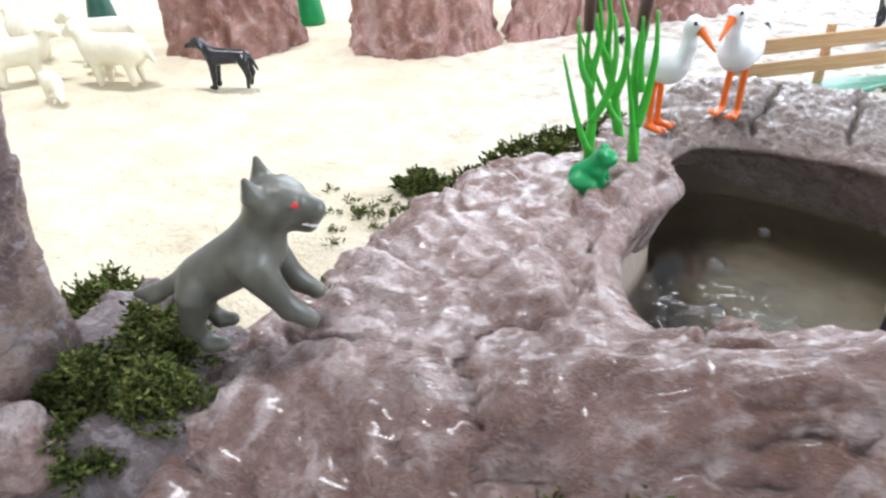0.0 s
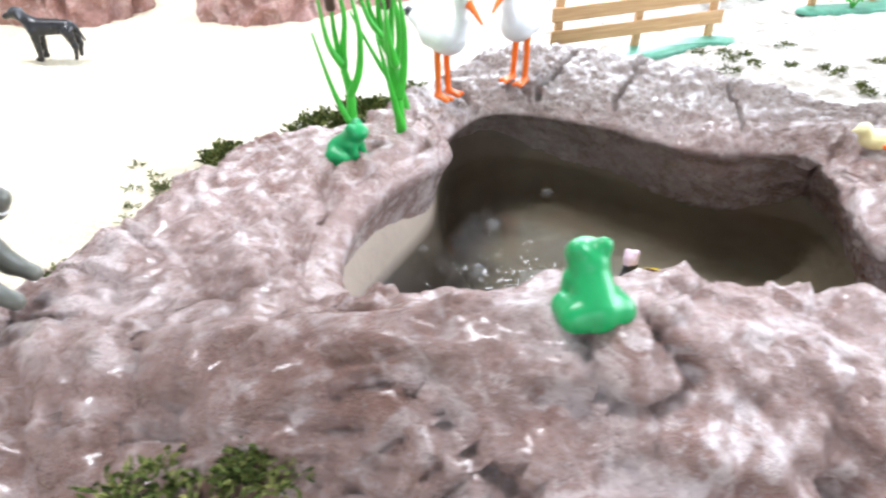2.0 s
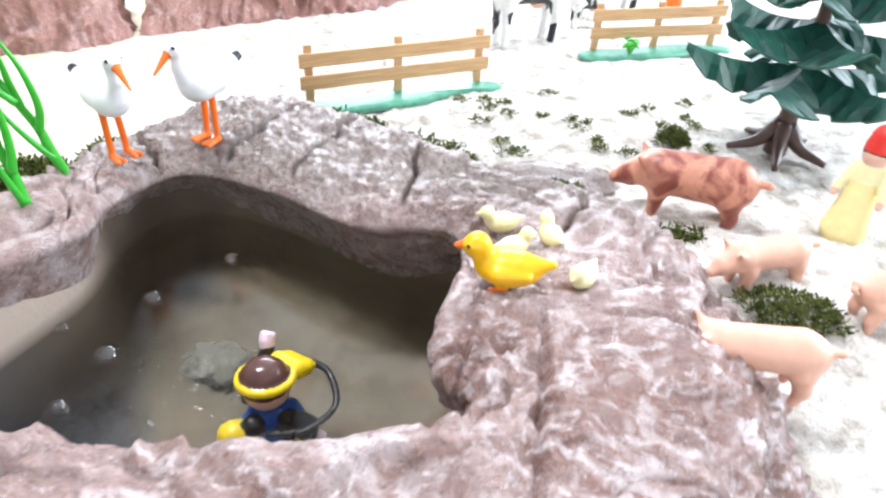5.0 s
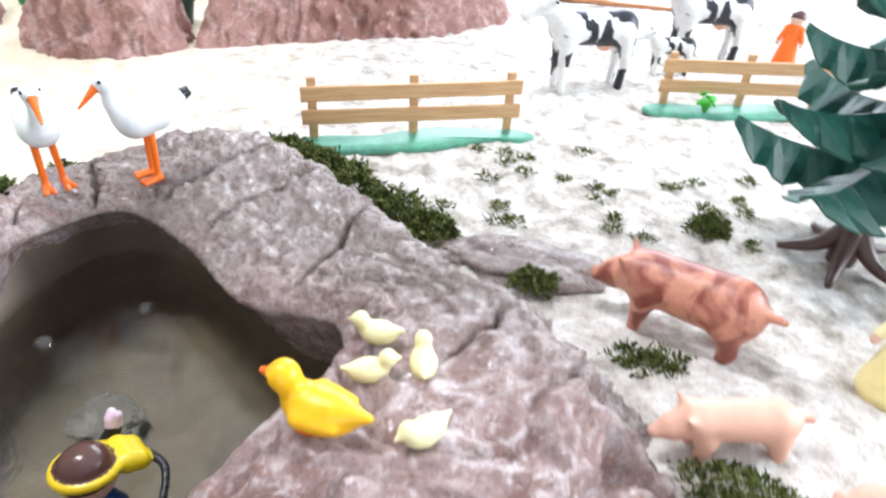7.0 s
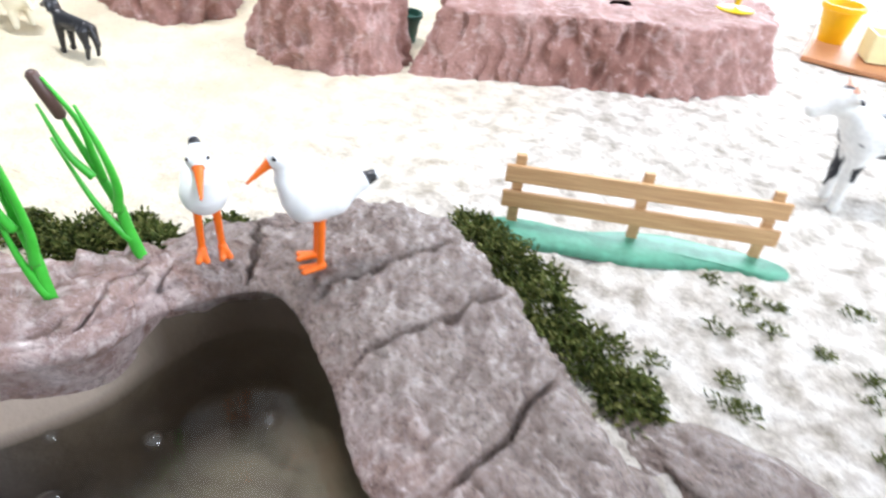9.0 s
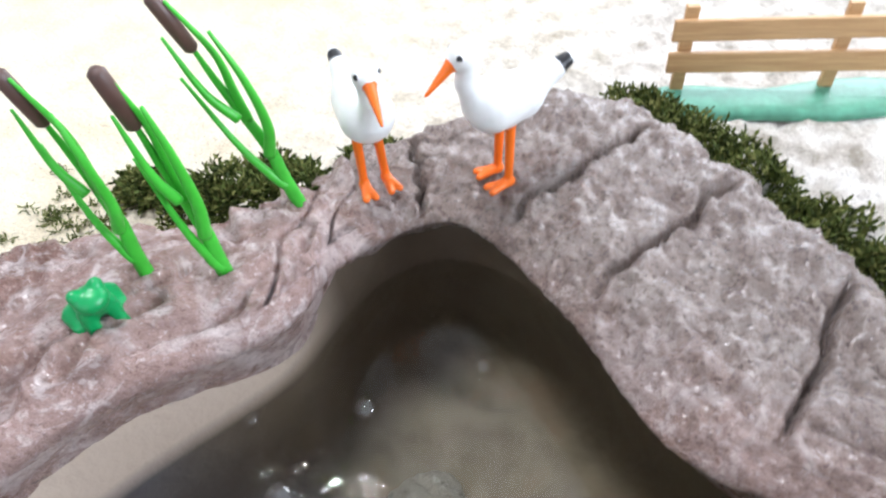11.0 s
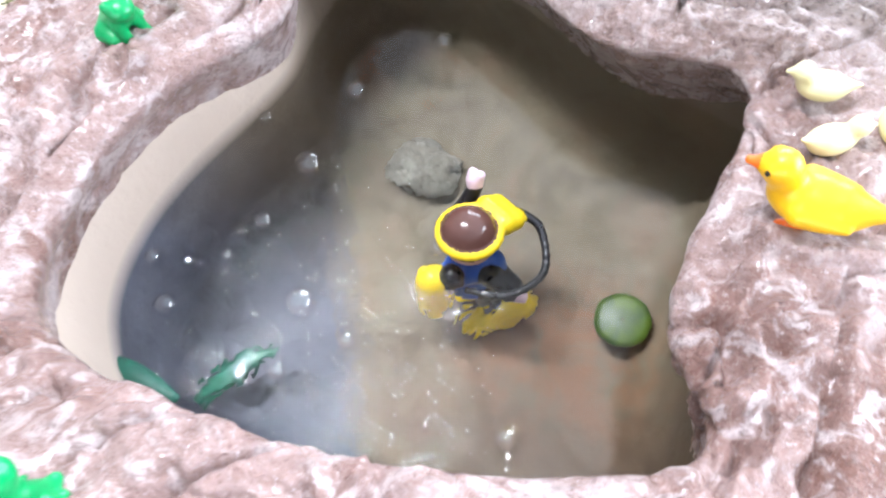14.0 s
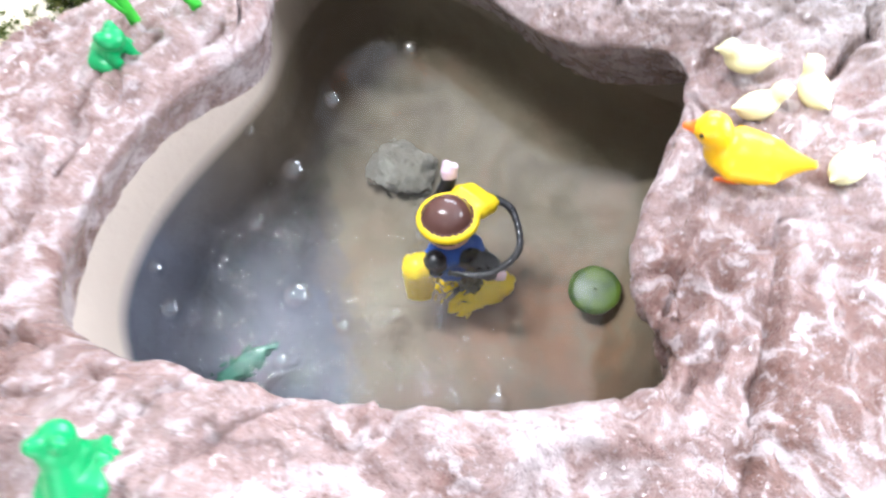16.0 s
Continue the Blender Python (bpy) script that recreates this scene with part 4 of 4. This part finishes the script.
FORKS = [
    ([(0, 0), (-5, 14), (-8, 25), (-15, 37), (-22, 50), (-26, 62)], 1.9),
    ([(-8, 24), (-4, 36), (-7, 53), (-15, 68)], 1.5),
    ([(-4, 11), (-10, 16), (-21, 29), (-37, 52)], 1.4),
    ([(-14, 36), (-16, 46), (-18, 60), (-28, 77)], 1.35),
    ([(-16, 39), (-26, 49), (-35, 67)], 1.25),
]


def forked_reed(foot, turn, size, lean, spread, label):
    """One bulrush moulding, its forks opened by spread and the whole leaning by lean."""
    def at(u, v, k):
        return ((u * spread + lean * v) * 0.001, 0.0022 * math.sin(k * 2.1 + v * 0.05) * v / 40, v * 0.001)

    stems = [([at(u, v, k) for u, v in pts], r * 0.0013) for k, (pts, r) in enumerate(FORKS)]
    return reed(pose(*foot, 0, 0, turn) @ Matrix.Scale(size, 4), stems, [(at(-26, 61, 0), at(-33, 79, 0))], label)


forked_reed((0.0765, 0.2470, 0.0315), 28, 1.0, 0.0, 0.66, "bright green forked plastic bulrush with one brown spike")
forked_reed((0.0790, 0.2085, 0.0310), 40, 1.02, 0.06, 0.34, "bright green upright plastic bulrush with one brown spike")
forked_reed((0.0600, 0.1960, 0.0390), 8, 0.92, 0.20, 0.66, "bright green plastic bulrush beside the frog")


def moss_patch(name, spots, count, size, label, seed, mat=MOSS, solid=True):
    """Dried moss: many short crooked sprigs with tiny leaves, heaped over low mounds."""
    rnd = random.Random(seed)
    verts, faces = [], []

    def leaf(p, d, w, l):
        side = d.orthogonal().normalized()
        side = (Matrix.Rotation(rnd.random() * 6.3, 3, d) @ side) * w
        i = len(verts)
        mid = p + d * l * 0.5
        lift = d.cross(side).normalized() * w * 0.5
        verts.extend([tuple(p), tuple(mid + side + lift), tuple(p + d * l), tuple(mid - side + lift), tuple(mid - lift)])
        faces.extend([(i, i + 1, i + 4), (i + 1, i + 2, i + 4), (i + 2, i + 3, i + 4), (i + 3, i, i + 4)])

    for cx, cy, cz, rx, ry, h in spots:
        for _ in range(count):
            a, r = rnd.random() * 6.283, math.sqrt(rnd.random())
            wob = 1 + 0.9 * noise.noise(Vector((math.cos(a) * 2 + cx * 50, math.sin(a) * 2 + cy * 50, seed)))
            x, y = cx + rx * r * wob * math.cos(a), cy + ry * r * wob * math.sin(a)
            lump = 0.6 + 0.8 * noise.noise(Vector((x * 120, y * 120, seed * 3.3)))
            z = cz + max(0, h * (1 - r * r) * max(0.15, lump) * (rnd.random() ** 0.5))
            d = Vector((math.cos(a) * r + rnd.gauss(0, 0.8), math.sin(a) * r + rnd.gauss(0, 0.8), 0.5 + rnd.random())).normalized()
            p = Vector((x, y, z))
            for k in range(3):
                leaf(p, d, size * rnd.uniform(0.18, 0.34), size * rnd.uniform(0.8, 1.5))
                p = p + d * size * 0.7
                d = (d + Vector((rnd.gauss(0, 0.6), rnd.gauss(0, 0.6), rnd.gauss(0, 0.4)))).normalized()
    mesh = bpy.data.meshes.new(name)
    mesh.from_pydata(verts, [], faces)
    mesh.update()
    return tagged(finish(name, mesh, mat, False), label, "moss", kind="stuff")


moss_patch("moss", [(0.158, 0.386, 0, 0.016, 0.014, 0.013), (0.182, 0.372, 0, 0.018, 0.016, 0.016), (0.208, 0.354, 0, 0.020, 0.016, 0.016), (0.234, 0.338, 0, 0.020, 0.014, 0.015), (0.260, 0.326, 0, 0.016, 0.011, 0.011)], 480, 0.0031, "olive green dried moss heaped along the stone bank", 3)
moss_patch("moss", [(0.058, 0.262, 0.020, 0.018, 0.014, 0.014), (0.036, 0.252, 0.014, 0.020, 0.014, 0.018), (0.014, 0.248, 0.004, 0.016, 0.011, 0.012), (0.078, 0.292, 0.016, 0.014, 0.009, 0.010), (-0.020, 0.250, 0, 0.011, 0.008, 0.010)], 480, 0.0031, "olive green dried moss behind the bulrushes", 4)
moss_patch("moss", [(-0.074, 0.062, 0.028, 0.015, 0.012, 0.020), (-0.064, 0.078, 0.030, 0.013, 0.011, 0.016), (-0.056, 0.060, 0.028, 0.012, 0.009, 0.014), (-0.070, 0.046, 0.024, 0.012, 0.009, 0.014)], 900, 0.0021, "dark green dried moss behind the wolf", 5)
moss_patch("moss", [(-0.118, 0.124, 0.008, 0.017, 0.015, 0.020), (-0.132, 0.108, 0.006, 0.012, 0.014, 0.018)], 700, 0.0022, "dark green dried moss at the tree foot", 6)
moss_patch("moss", [(-0.020, 0.108, 0.030, 0.009, 0.008, 0.012)], 500, 0.0019, "small dark green moss tuft in front of the wolf", 7)
moss_patch("moss", [(0.376, 0.252, 0, 0.016, 0.009, 0.008), (0.322, 0.292, 0.004, 0.011, 0.008, 0.006)], 420, 0.0022, "thin olive green moss between the pigs", 8)
moss_patch("moss", [(0.402, 0.183, 0.010, 0.018, 0.013, 0.008)], 600, 0.0022, "thin olive green moss between the piglets", 9)
moss_patch("moss", [(0.050, 0.020, 0.044, 0.014, 0.010, 0.010), (0.070, 0.026, 0.050, 0.009, 0.006, 0.006)], 210, 0.0022, "olive green moss caught on the front rock", 10)
moss_patch("moss", [(0.414, 0.372, 0, 0.011, 0.009, 0.011)], 500, 0.0022, "round dark moss tuft on the grey sand", 11)
rnd = random.Random(21)
moss_patch("moss_crumbs", [(rnd.uniform(0.26, 0.46), rnd.uniform(0.345, 0.45), -0.001, rnd.uniform(0.002, 0.006), rnd.uniform(0.002, 0.004), 0.004) for _ in range(26)], 34, 0.0020, "scattered moss crumbs on the grey sand", 12, CRUMB)
moss_patch("moss_crumbs", [(-0.035 + rnd.gauss(0, 0.016), 0.225 + rnd.gauss(0, 0.014), -0.001, 0.003, 0.002, 0.002) for _ in range(26)], 14, 0.0017, "scattered moss crumbs on the cream sand", 13, CRUMB)


def fir(m):
    """A moulded toy fir: dark rooted trunk and whorls of broad drooping toothed fronds."""
    root = new("fir_tree")
    root.matrix_basis = m
    bm = bmesh.new()
    tube(bm, bend([(0, 0, 0), (0.001, 0, 0.03), (0, 0.001, 0.10), (0, 0, 0.19)], 6), [0.0075 - 0.0003 * k for k in range(19)], 12)
    for k in range(5):
        a = 1.256 * k + 0.3
        c, s = math.cos(a), math.sin(a)
        tube(bm, bend([(0.002 * c, 0.002 * s, 0.020), (0.014 * c, 0.014 * s, 0.007), (0.032 * c, 0.032 * s, 0.0015)], 5), [0.006 - 0.0004 * q for q in range(11)], 8)
    part("trunk", bm, BROWN, root, "dark brown trunk with spreading roots")
    for tier in range(6):
        z, length = 0.060 + 0.026 * tier, 0.068 - 0.0085 * tier
        for k in range(5):
            a = 1.2566 * k + tier * 0.63
            bm = bmesh.new()
            rows, n = [], 12
            for i in range(n + 1):
                t = i / n
                w = (0.0215 - 0.0013 * tier) * (math.sin(math.pi * min(1, 0.18 + t * 0.80)) ** 0.6)
                tooth = (1.12, 1.0, 0.70)[i % 3]
                droop = -0.006 * math.sin(t * 2.4) + 0.006 * t * t
                x = 0.004 + length * t
                rows.append([Vector((x, s * w * tooth, droop - 0.62 * abs(s) ** 1.3 * w)) for s in (-1, -0.5, 0, 0.5, 1)])
            for off, flip in ((0.0, False), (-0.0012, True)):
                g = [[bm.verts.new(p + Vector((0, 0, off))) for p in r] for r in rows]
                for r0, r1 in zip(g, g[1:]):
                    for j in range(4):
                        q = (r0[j], r1[j], r1[j + 1], r0[j + 1])
                        bm.faces.new(q[::-1] if not flip else q)
                if not flip:
                    upper = g
            ring = lambda g: [r[0] for r in g] + g[-1][1:4] + [r[4] for r in g[::-1]] + g[0][3:0:-1]
            ra, rb = ring(upper), ring(g)
            for j in range(len(ra)):
                bm.faces.new((ra[j], ra[(j + 1) % len(ra)], rb[(j + 1) % len(ra)], rb[j]))
            bmesh.ops.recalc_face_normals(bm, faces=bm.faces)
            bmesh.ops.transform(bm, matrix=pose(0, 0, z, 0, 0, math.degrees(a)), verts=bm.verts)
            part("frond", bm, FIR, root, "", False)
    return tagged(root, "dark green plastic toy fir with broad toothed fronds", "toy tree")


fir(pose(0.480, 0.362, 0, 0, 0, 12))


def palm_trunk():
    n, k = 190, 96
    pos = np.zeros((n, k, 3))
    for i in range(n):
        z = i / (n - 1) * 0.20
        for j in range(k):
            a = 2 * math.pi * j / k
            p = Vector((math.cos(a), math.sin(a), z * 28))
            ring = (z * 52 + 0.35 * noise.noise(p * 1.2)) % 1.0
            r = 0.0165 + 0.012 * math.exp(-z / 0.012) + 0.0016 * (ring ** 0.6) - 0.0012 * math.exp(-((ring / 0.06) ** 2)) + 0.004 * math.exp(-((z - 0.10) / 0.022) ** 2)
            rr = r * (1 + 0.10 * fractal(p, 1.6, 4) + 0.03 * fractal(p, 9, 3))
            pos[i, j] = (-0.102 + rr * math.cos(a) + 0.02 * z, 0.064 + rr * math.sin(a), z + 0.012)
    ob = from_grid("tree_trunk", pos, BARK)
    return tagged(ob, "thick ringed brown tree trunk of painted plaster", "tree trunk")


palm_trunk()


def boulder(name, c, r, mat, seed, label):
    bm = bmesh.new()
    bmesh.ops.create_icosphere(bm, subdivisions=5, radius=1)
    for v in bm.verts:
        q = v.co * (1 + 0.28 * fractal(v.co + Vector((seed, 0, 0)), 1.3, 5))
        v.co = Vector((q.x * r[0], q.y * r[1], q.z * r[2]))
    ob = from_bm(name, bm, mat, True, None, pose(*c))
    return tagged(ob, label, "rock")


boulder("rock", (-0.086, 0.040, 0.030), (0.015, 0.012, 0.013), ROCK, 2, "rounded pinkish plaster rock with dark cracks")
boulder("rock", (-0.082, 0.108, 0.006), (0.024, 0.018, 0.024), GREY_ROCK, 5, "low grey-violet rock under the moss")
boulder("rock", (-0.068, 0.070, -0.004), (0.066, 0.045, 0.040), GREY_ROCK, 7, "low grey-violet rock under the wolf")
boulder("rock", (0.312, 0.312, -0.002), (0.046, 0.022, 0.011), ROCK, 11, "low pinkish rock slab running out of the bank")
boulder("rock", (0.1470, 0.2000, -0.060), (0.016, 0.012, 0.007), PALE_ROCK, 13, "small pale stone lying on the pond bed")

# ---- mesas of draped plaster ----
def mesa(ctrl, height, seed, label):
    n, k = 46, 420
    base = loop_spline([(x, y, 0) for x, y in ctrl], k)
    mid = base.mean(0)
    pos = np.zeros((n, k, 3))
    for i in range(n):
        t = i / (n - 1)
        wall = min(1.0, t / 0.62)
        shrink = 1.05 - 0.05 * min(1, wall * 3) - 0.10 * wall - (0.98 * max(0, (t - 0.62) / 0.38) * 0.86)
        z = -0.006 + (height + 0.006) * (1 - (1 - wall) ** 1.15) + 0.003 * max(0, t - 0.62)
        for j in range(k):
            p = mid + (base[j] - mid) * shrink
            p[2] = z
            out = (base[j] - mid) / np.linalg.norm(base[j] - mid)
            fold = abs(noise.noise(Vector((p[0] * 75 + seed, p[1] * 75, z * 22)) + 0.7 * noise.noise_vector(Vector(p) * 30)))
            amt = 0.014 * (0.28 - min(fold, 0.5)) + 0.005 * fractal(p + seed, 60, 3)
            pos[i, j] = p + out * amt * (1 if t < 0.66 else 0.3) + (0, 0, 0.003 * fractal(p - seed, 45, 3) * wall)
    return tagged(from_grid("mesa", pos, MESA), label, "rock", "plaster mesas")


mesa([(-0.300, 0.502), (-0.250, 0.486), (-0.205, 0.506), (-0.195, 0.55), (-0.24, 0.59), (-0.295, 0.57)], 0.080, 3.0, "reddish plaster mesa behind the black dog")
mesa([(-0.126, 0.510), (-0.060, 0.498), (-0.014, 0.536), (-0.022, 0.58), (-0.08, 0.62), (-0.135, 0.58)], 0.053, 8.0, "reddish draped plaster mesa with wrinkled sides")
mesa([(0.004, 0.560), (0.060, 0.586), (0.130, 0.628), (0.206, 0.676), (0.246, 0.745), (0.20, 0.82), (0.10, 0.78), (0.01, 0.69)], 0.052, 13.0, "long reddish draped plaster mesa with wrinkled sides")


# ---- fences ----
def fence(m, length, label, span=3):
    """A moulded two-rail fence standing on a turf strip."""
    root = new("fence")
    root.matrix_basis = m
    gap = length / (span - 1)
    for k in range(span):
        bm = bmesh.new()
        board(bm, pose((k - (span - 1) / 2) * gap * 0.94, 0.0015, 0.0228), 0.0058, 0.0036, 0.0425)
        part("post", bm, WOOD, root, "", False)
    for z in (0.0185, 0.0345):
        bm = bmesh.new()
        board(bm, pose(0, -0.0018, z), length + 0.006, 0.0026, 0.0100)
        for v in bm.verts:
            v.co.z += 0.0005 * math.sin(v.co.x * 160 + z * 300)
        part("rail", bm, WOOD, root, "", False)
    k, rows = 72, []
    for s, z in ((1.0, -0.001), (1.0, 0.0014), (0.95, 0.0026), (0.85, 0.0033), (0.5, 0.0038), (0.02, 0.0040)):
        ring = []
        for j in range(k):
            a = 2 * math.pi * j / k
            x = (length / 2 + 0.013) * math.copysign(abs(math.cos(a)) ** 0.55, math.cos(a))
            y = -0.006 + 0.0125 * math.copysign(abs(math.sin(a)) ** 0.8, math.sin(a)) * (1 + 0.18 * math.sin(x * 75 + 1))
            ring.append((x * s, (y + 0.006) * s - 0.006 + 0.003 * math.sin(x * 45), z))
        rows.append(ring)
    base = from_grid("turf_base", np.array(rows), TURF)
    base.parent = root
    tagged(base, "glossy blue-green turf base")
    return tagged(root, label, "toy fence", "fences on the sand")


def between(a, b):
    return pose((a[0] + b[0]) / 2, (a[1] + b[1]) / 2, 0, 0, 0, math.degrees(math.atan2(b[1] - a[1], b[0] - a[0])))


fence(between((0.157, 0.4045), (0.296, 0.4655)), 0.140, "tan two-rail toy fence on a green turf base")
fence(between((0.396, 0.546), (0.516, 0.576)), 0.128, "tan two-rail toy fence with a sprout on its base")


def sprout(m):
    root = new("sprout")
    root.matrix_basis = m
    for k in range(6):
        a = k * 1.05
        bm = bmesh.new()
        bmesh.ops.create_icosphere(bm, subdivisions=2, radius=1, matrix=pose(0.004 * math.cos(a), 0.004 * math.sin(a), 0.006 + 0.002 * (k % 3), 0, 50, math.degrees(a)) @ Matrix.Diagonal((0.0022, 0.0030, 0.0008, 1)))
        tube(bm, [(0, 0, 0), (0.002 * math.cos(a), 0.002 * math.sin(a), 0.004), (0.004 * math.cos(a), 0.004 * math.sin(a), 0.006 + 0.002 * (k % 3))], [0.0007, 0.0006, 0.0005], 6)
        part("leaf", bm, GREEN, root)
    return tagged(root, "small green plastic sprout on the fence base", "toy plant")


sprout(pose(0.428, 0.540, 0.003) @ Matrix.Scale(1.3, 4))


# ---- small things in and round the pond ----
def lily_disc():
    rows = []
    for r, z in ((0.0005, 0.0030), (0.0070, 0.0030), (0.0086, 0.0024), (0.0090, 0.0012), (0.0086, 0.0), (0.0005, 0.0)):
        rows.append([(r * math.cos(2 * math.pi * j / 48), r * math.sin(2 * math.pi * j / 48), z) for j in range(48)])
    ob = from_grid("disc", np.array(rows)[::-1], DISC)
    ob.matrix_basis = pose(0.2400, 0.1490, -0.0540, 4, -4, 0) @ Matrix.Scale(1.18, 4)
    return tagged(ob, "mossy dark green round disc on the pond bed", "disc")


DISC = spotted("algae_green", (0.026, 0.070, 0.003), (0.070, 0.125, 0.008), 200, 0.4, 0.65)
lily_disc()


POND_GREEN = plastic("pond_green_plastic", (0.012, 0.10, 0.065), 0.45, 0.25)


def pond_leaf(m, label):
    bm = bmesh.new()
    line = bend([(0, 0, 0), (0.020, 0.003, 0.004), (0.042, 0.002, 0.002)], 8)
    tube(bm, line, [0.0008 + 0.0042 * math.sin(math.pi * (k + 0.5) / len(line)) for k in range(len(line))], 10)
    for v in bm.verts:
        v.co.z *= 0.45
    return tagged(from_bm("water_plant", bm, POND_GREEN, True, None, m), label, "water plant")


pond_leaf(pose(0.060, 0.078, -0.009, 0, 3, -6), "long blue-green plastic leaf lying at the water's edge")
pond_leaf(pose(0.092, 0.074, -0.048, 0, -12, 46), "long dark green plastic leaf under the water")


def film_material():
    """Thin soapy film: clear, with a mirror sheen that strengthens towards the rim."""
    m = bpy.data.materials.new("bubble_film")
    m.use_nodes = True
    nt = m.node_tree
    nt.nodes.remove(nt.nodes["Principled BSDF"])
    clear = nt.nodes.new("ShaderNodeBsdfTransparent")
    clear.inputs[0].default_value = (0.97, 0.98, 1.0, 1)
    sheen = node(nt, "ShaderNodeBsdfGlossy", Roughness=0.015)
    edge = node(nt, "ShaderNodeFresnel", IOR=1.5)
    share = nt.nodes.new("ShaderNodeMath")
    share.operation = "MULTIPLY_ADD"
    nt.links.new(edge.outputs[0], share.inputs[0])
    share.inputs[1].default_value, share.inputs[2].default_value = 0.55, 0.10
    both = nt.nodes.new("ShaderNodeMixShader")
    for a, b in ((share.outputs[0], both.inputs[0]), (clear.outputs[0], both.inputs[1]), (sheen.outputs[0], both.inputs[2]), (both.outputs[0], nt.nodes["Material Output"].inputs[0])):
        nt.links.new(a, b)
    return m


def bubble(x, y, r):
    """A half-round bubble standing on the surface."""
    rows = []
    for k in range(15):
        a = math.pi / 2 * k / 14
        rows.append([(r * math.cos(a) * math.cos(q), r * math.cos(a) * math.sin(q), 0.92 * r * math.sin(a)) for q in (2 * math.pi * j / 32 for j in range(32))])
    rows[-1] = [(0.02 * r * math.cos(2 * math.pi * j / 32), 0.02 * r * math.sin(2 * math.pi * j / 32), 0.92 * r) for j in range(32)]
    ob = from_grid("bubble", np.array(rows), FILM)
    ob.matrix_basis = pose(x, y, WATER_Z + 0.0003)
    ob.visible_shadow = False
    return tagged(ob, "clear round air bubble floating on the water", "bubble", "bubbles on the pond")


FILM = film_material()
for x, y, r in ((0.113, 0.171, 0.0056), (0.105, 0.144, 0.0036), (0.070, 0.121, 0.0032), (0.083, 0.105, 0.0042), (0.130, 0.117, 0.0058), (0.209, 0.090, 0.0042), (0.131, 0.092, 0.0034), (0.148, 0.240, 0.0040),
                (0.120, 0.208, 0.0046), (0.088, 0.188, 0.0030), (0.097, 0.128, 0.0022), (0.150, 0.108, 0.0034), (0.171, 0.148, 0.0030)):
    bubble(x, y, r)


# ---- farm things far behind ----
def flower_pot(m, mat, label):
    rows = []
    for r, z in ((0.001, 0.0), (0.0085, 0.0), (0.0125, 0.021), (0.0140, 0.0215), (0.0140, 0.0250), (0.0122, 0.0250), (0.0112, 0.0200), (0.001, 0.0190)):
        rows.append([(r * math.cos(2 * math.pi * j / 32), r * math.sin(2 * math.pi * j / 32), z) for j in range(32)])
    ob = from_grid("bucket", np.array(rows), mat, True, False)
    ob.matrix_basis = m
    return tagged(ob, label, "toy bucket")


flower_pot(pose(-0.040, 0.606, 0), FIR, "dark green plastic toy bucket between the mesas")
flower_pot(pose(0.278, 0.915, 0.004) @ Matrix.Scale(1.5, 4), YELLOW, "yellow plastic toy bucket on the farmyard board")


def farm_board():
    bm = bmesh.new()
    board(bm, pose(0.345, 0.905, 0.0015), 0.17, 0.13, 0.005, 0.0015)
    return tagged(from_bm("yard_board", bm, TERRA, False), "orange-brown farmyard base board lying on the sand", "toy board")


TERRA = wood_material("terracotta_plastic", (0.42, 0.17, 0.07), (0.56, 0.27, 0.13))
farm_board()


def shovel(m):
    """A yellow toy shovel standing on the mesa, blade down."""
    root = new("shovel")
    root.matrix_basis = m
    bm = bmesh.new()
    tube(bm, [(0, 0, 0.004), (0.006, 0, 0.03), (0.014, 0, 0.062)], [0.0022, 0.002, 0.0018], 10)
    part("handle", bm, MASK, root)
    bm = bmesh.new()
    bmesh.ops.create_icosphere(bm, subdivisions=3, radius=1, matrix=Matrix.Diagonal((0.016, 0.012, 0.0025, 1)))
    part("blade", bm, MASK, root)
    return tagged(root, "yellow plastic toy tool leaning on the mesa", "toy tool")


shovel(pose(0.200, 0.745, 0.054, 0, 0, 30))


def crate(m, mat, label):
    bm = bmesh.new()
    for x, y, lx, ly in ((0, 0.011, 0.034, 0.002), (0, -0.011, 0.034, 0.002), (0.016, 0, 0.002, 0.020), (-0.016, 0, 0.002, 0.020)):
        board(bm, pose(x, y, 0.011), lx, ly, 0.020, 0.0005)
    board(bm, pose(0, 0, 0.002), 0.030, 0.020, 0.002, 0.0004)
    return tagged(from_bm("crate", bm, mat, False, None, m), label, "toy crate")


crate(pose(0.330, 0.885, 0.004, 0, 0, 20) @ Matrix.Scale(1.3, 4), CREAM, "cream plastic toy crate on the farmyard board")
doll(pose(0.515, 0.690, 0, 0, 0, 250) @ Matrix.Scale(0.7, 4), "toy farmer doll in an orange coat behind the fence", [ORANGE, ORANGE, SKIN, HAIR, ORANGE, BROWN], False)
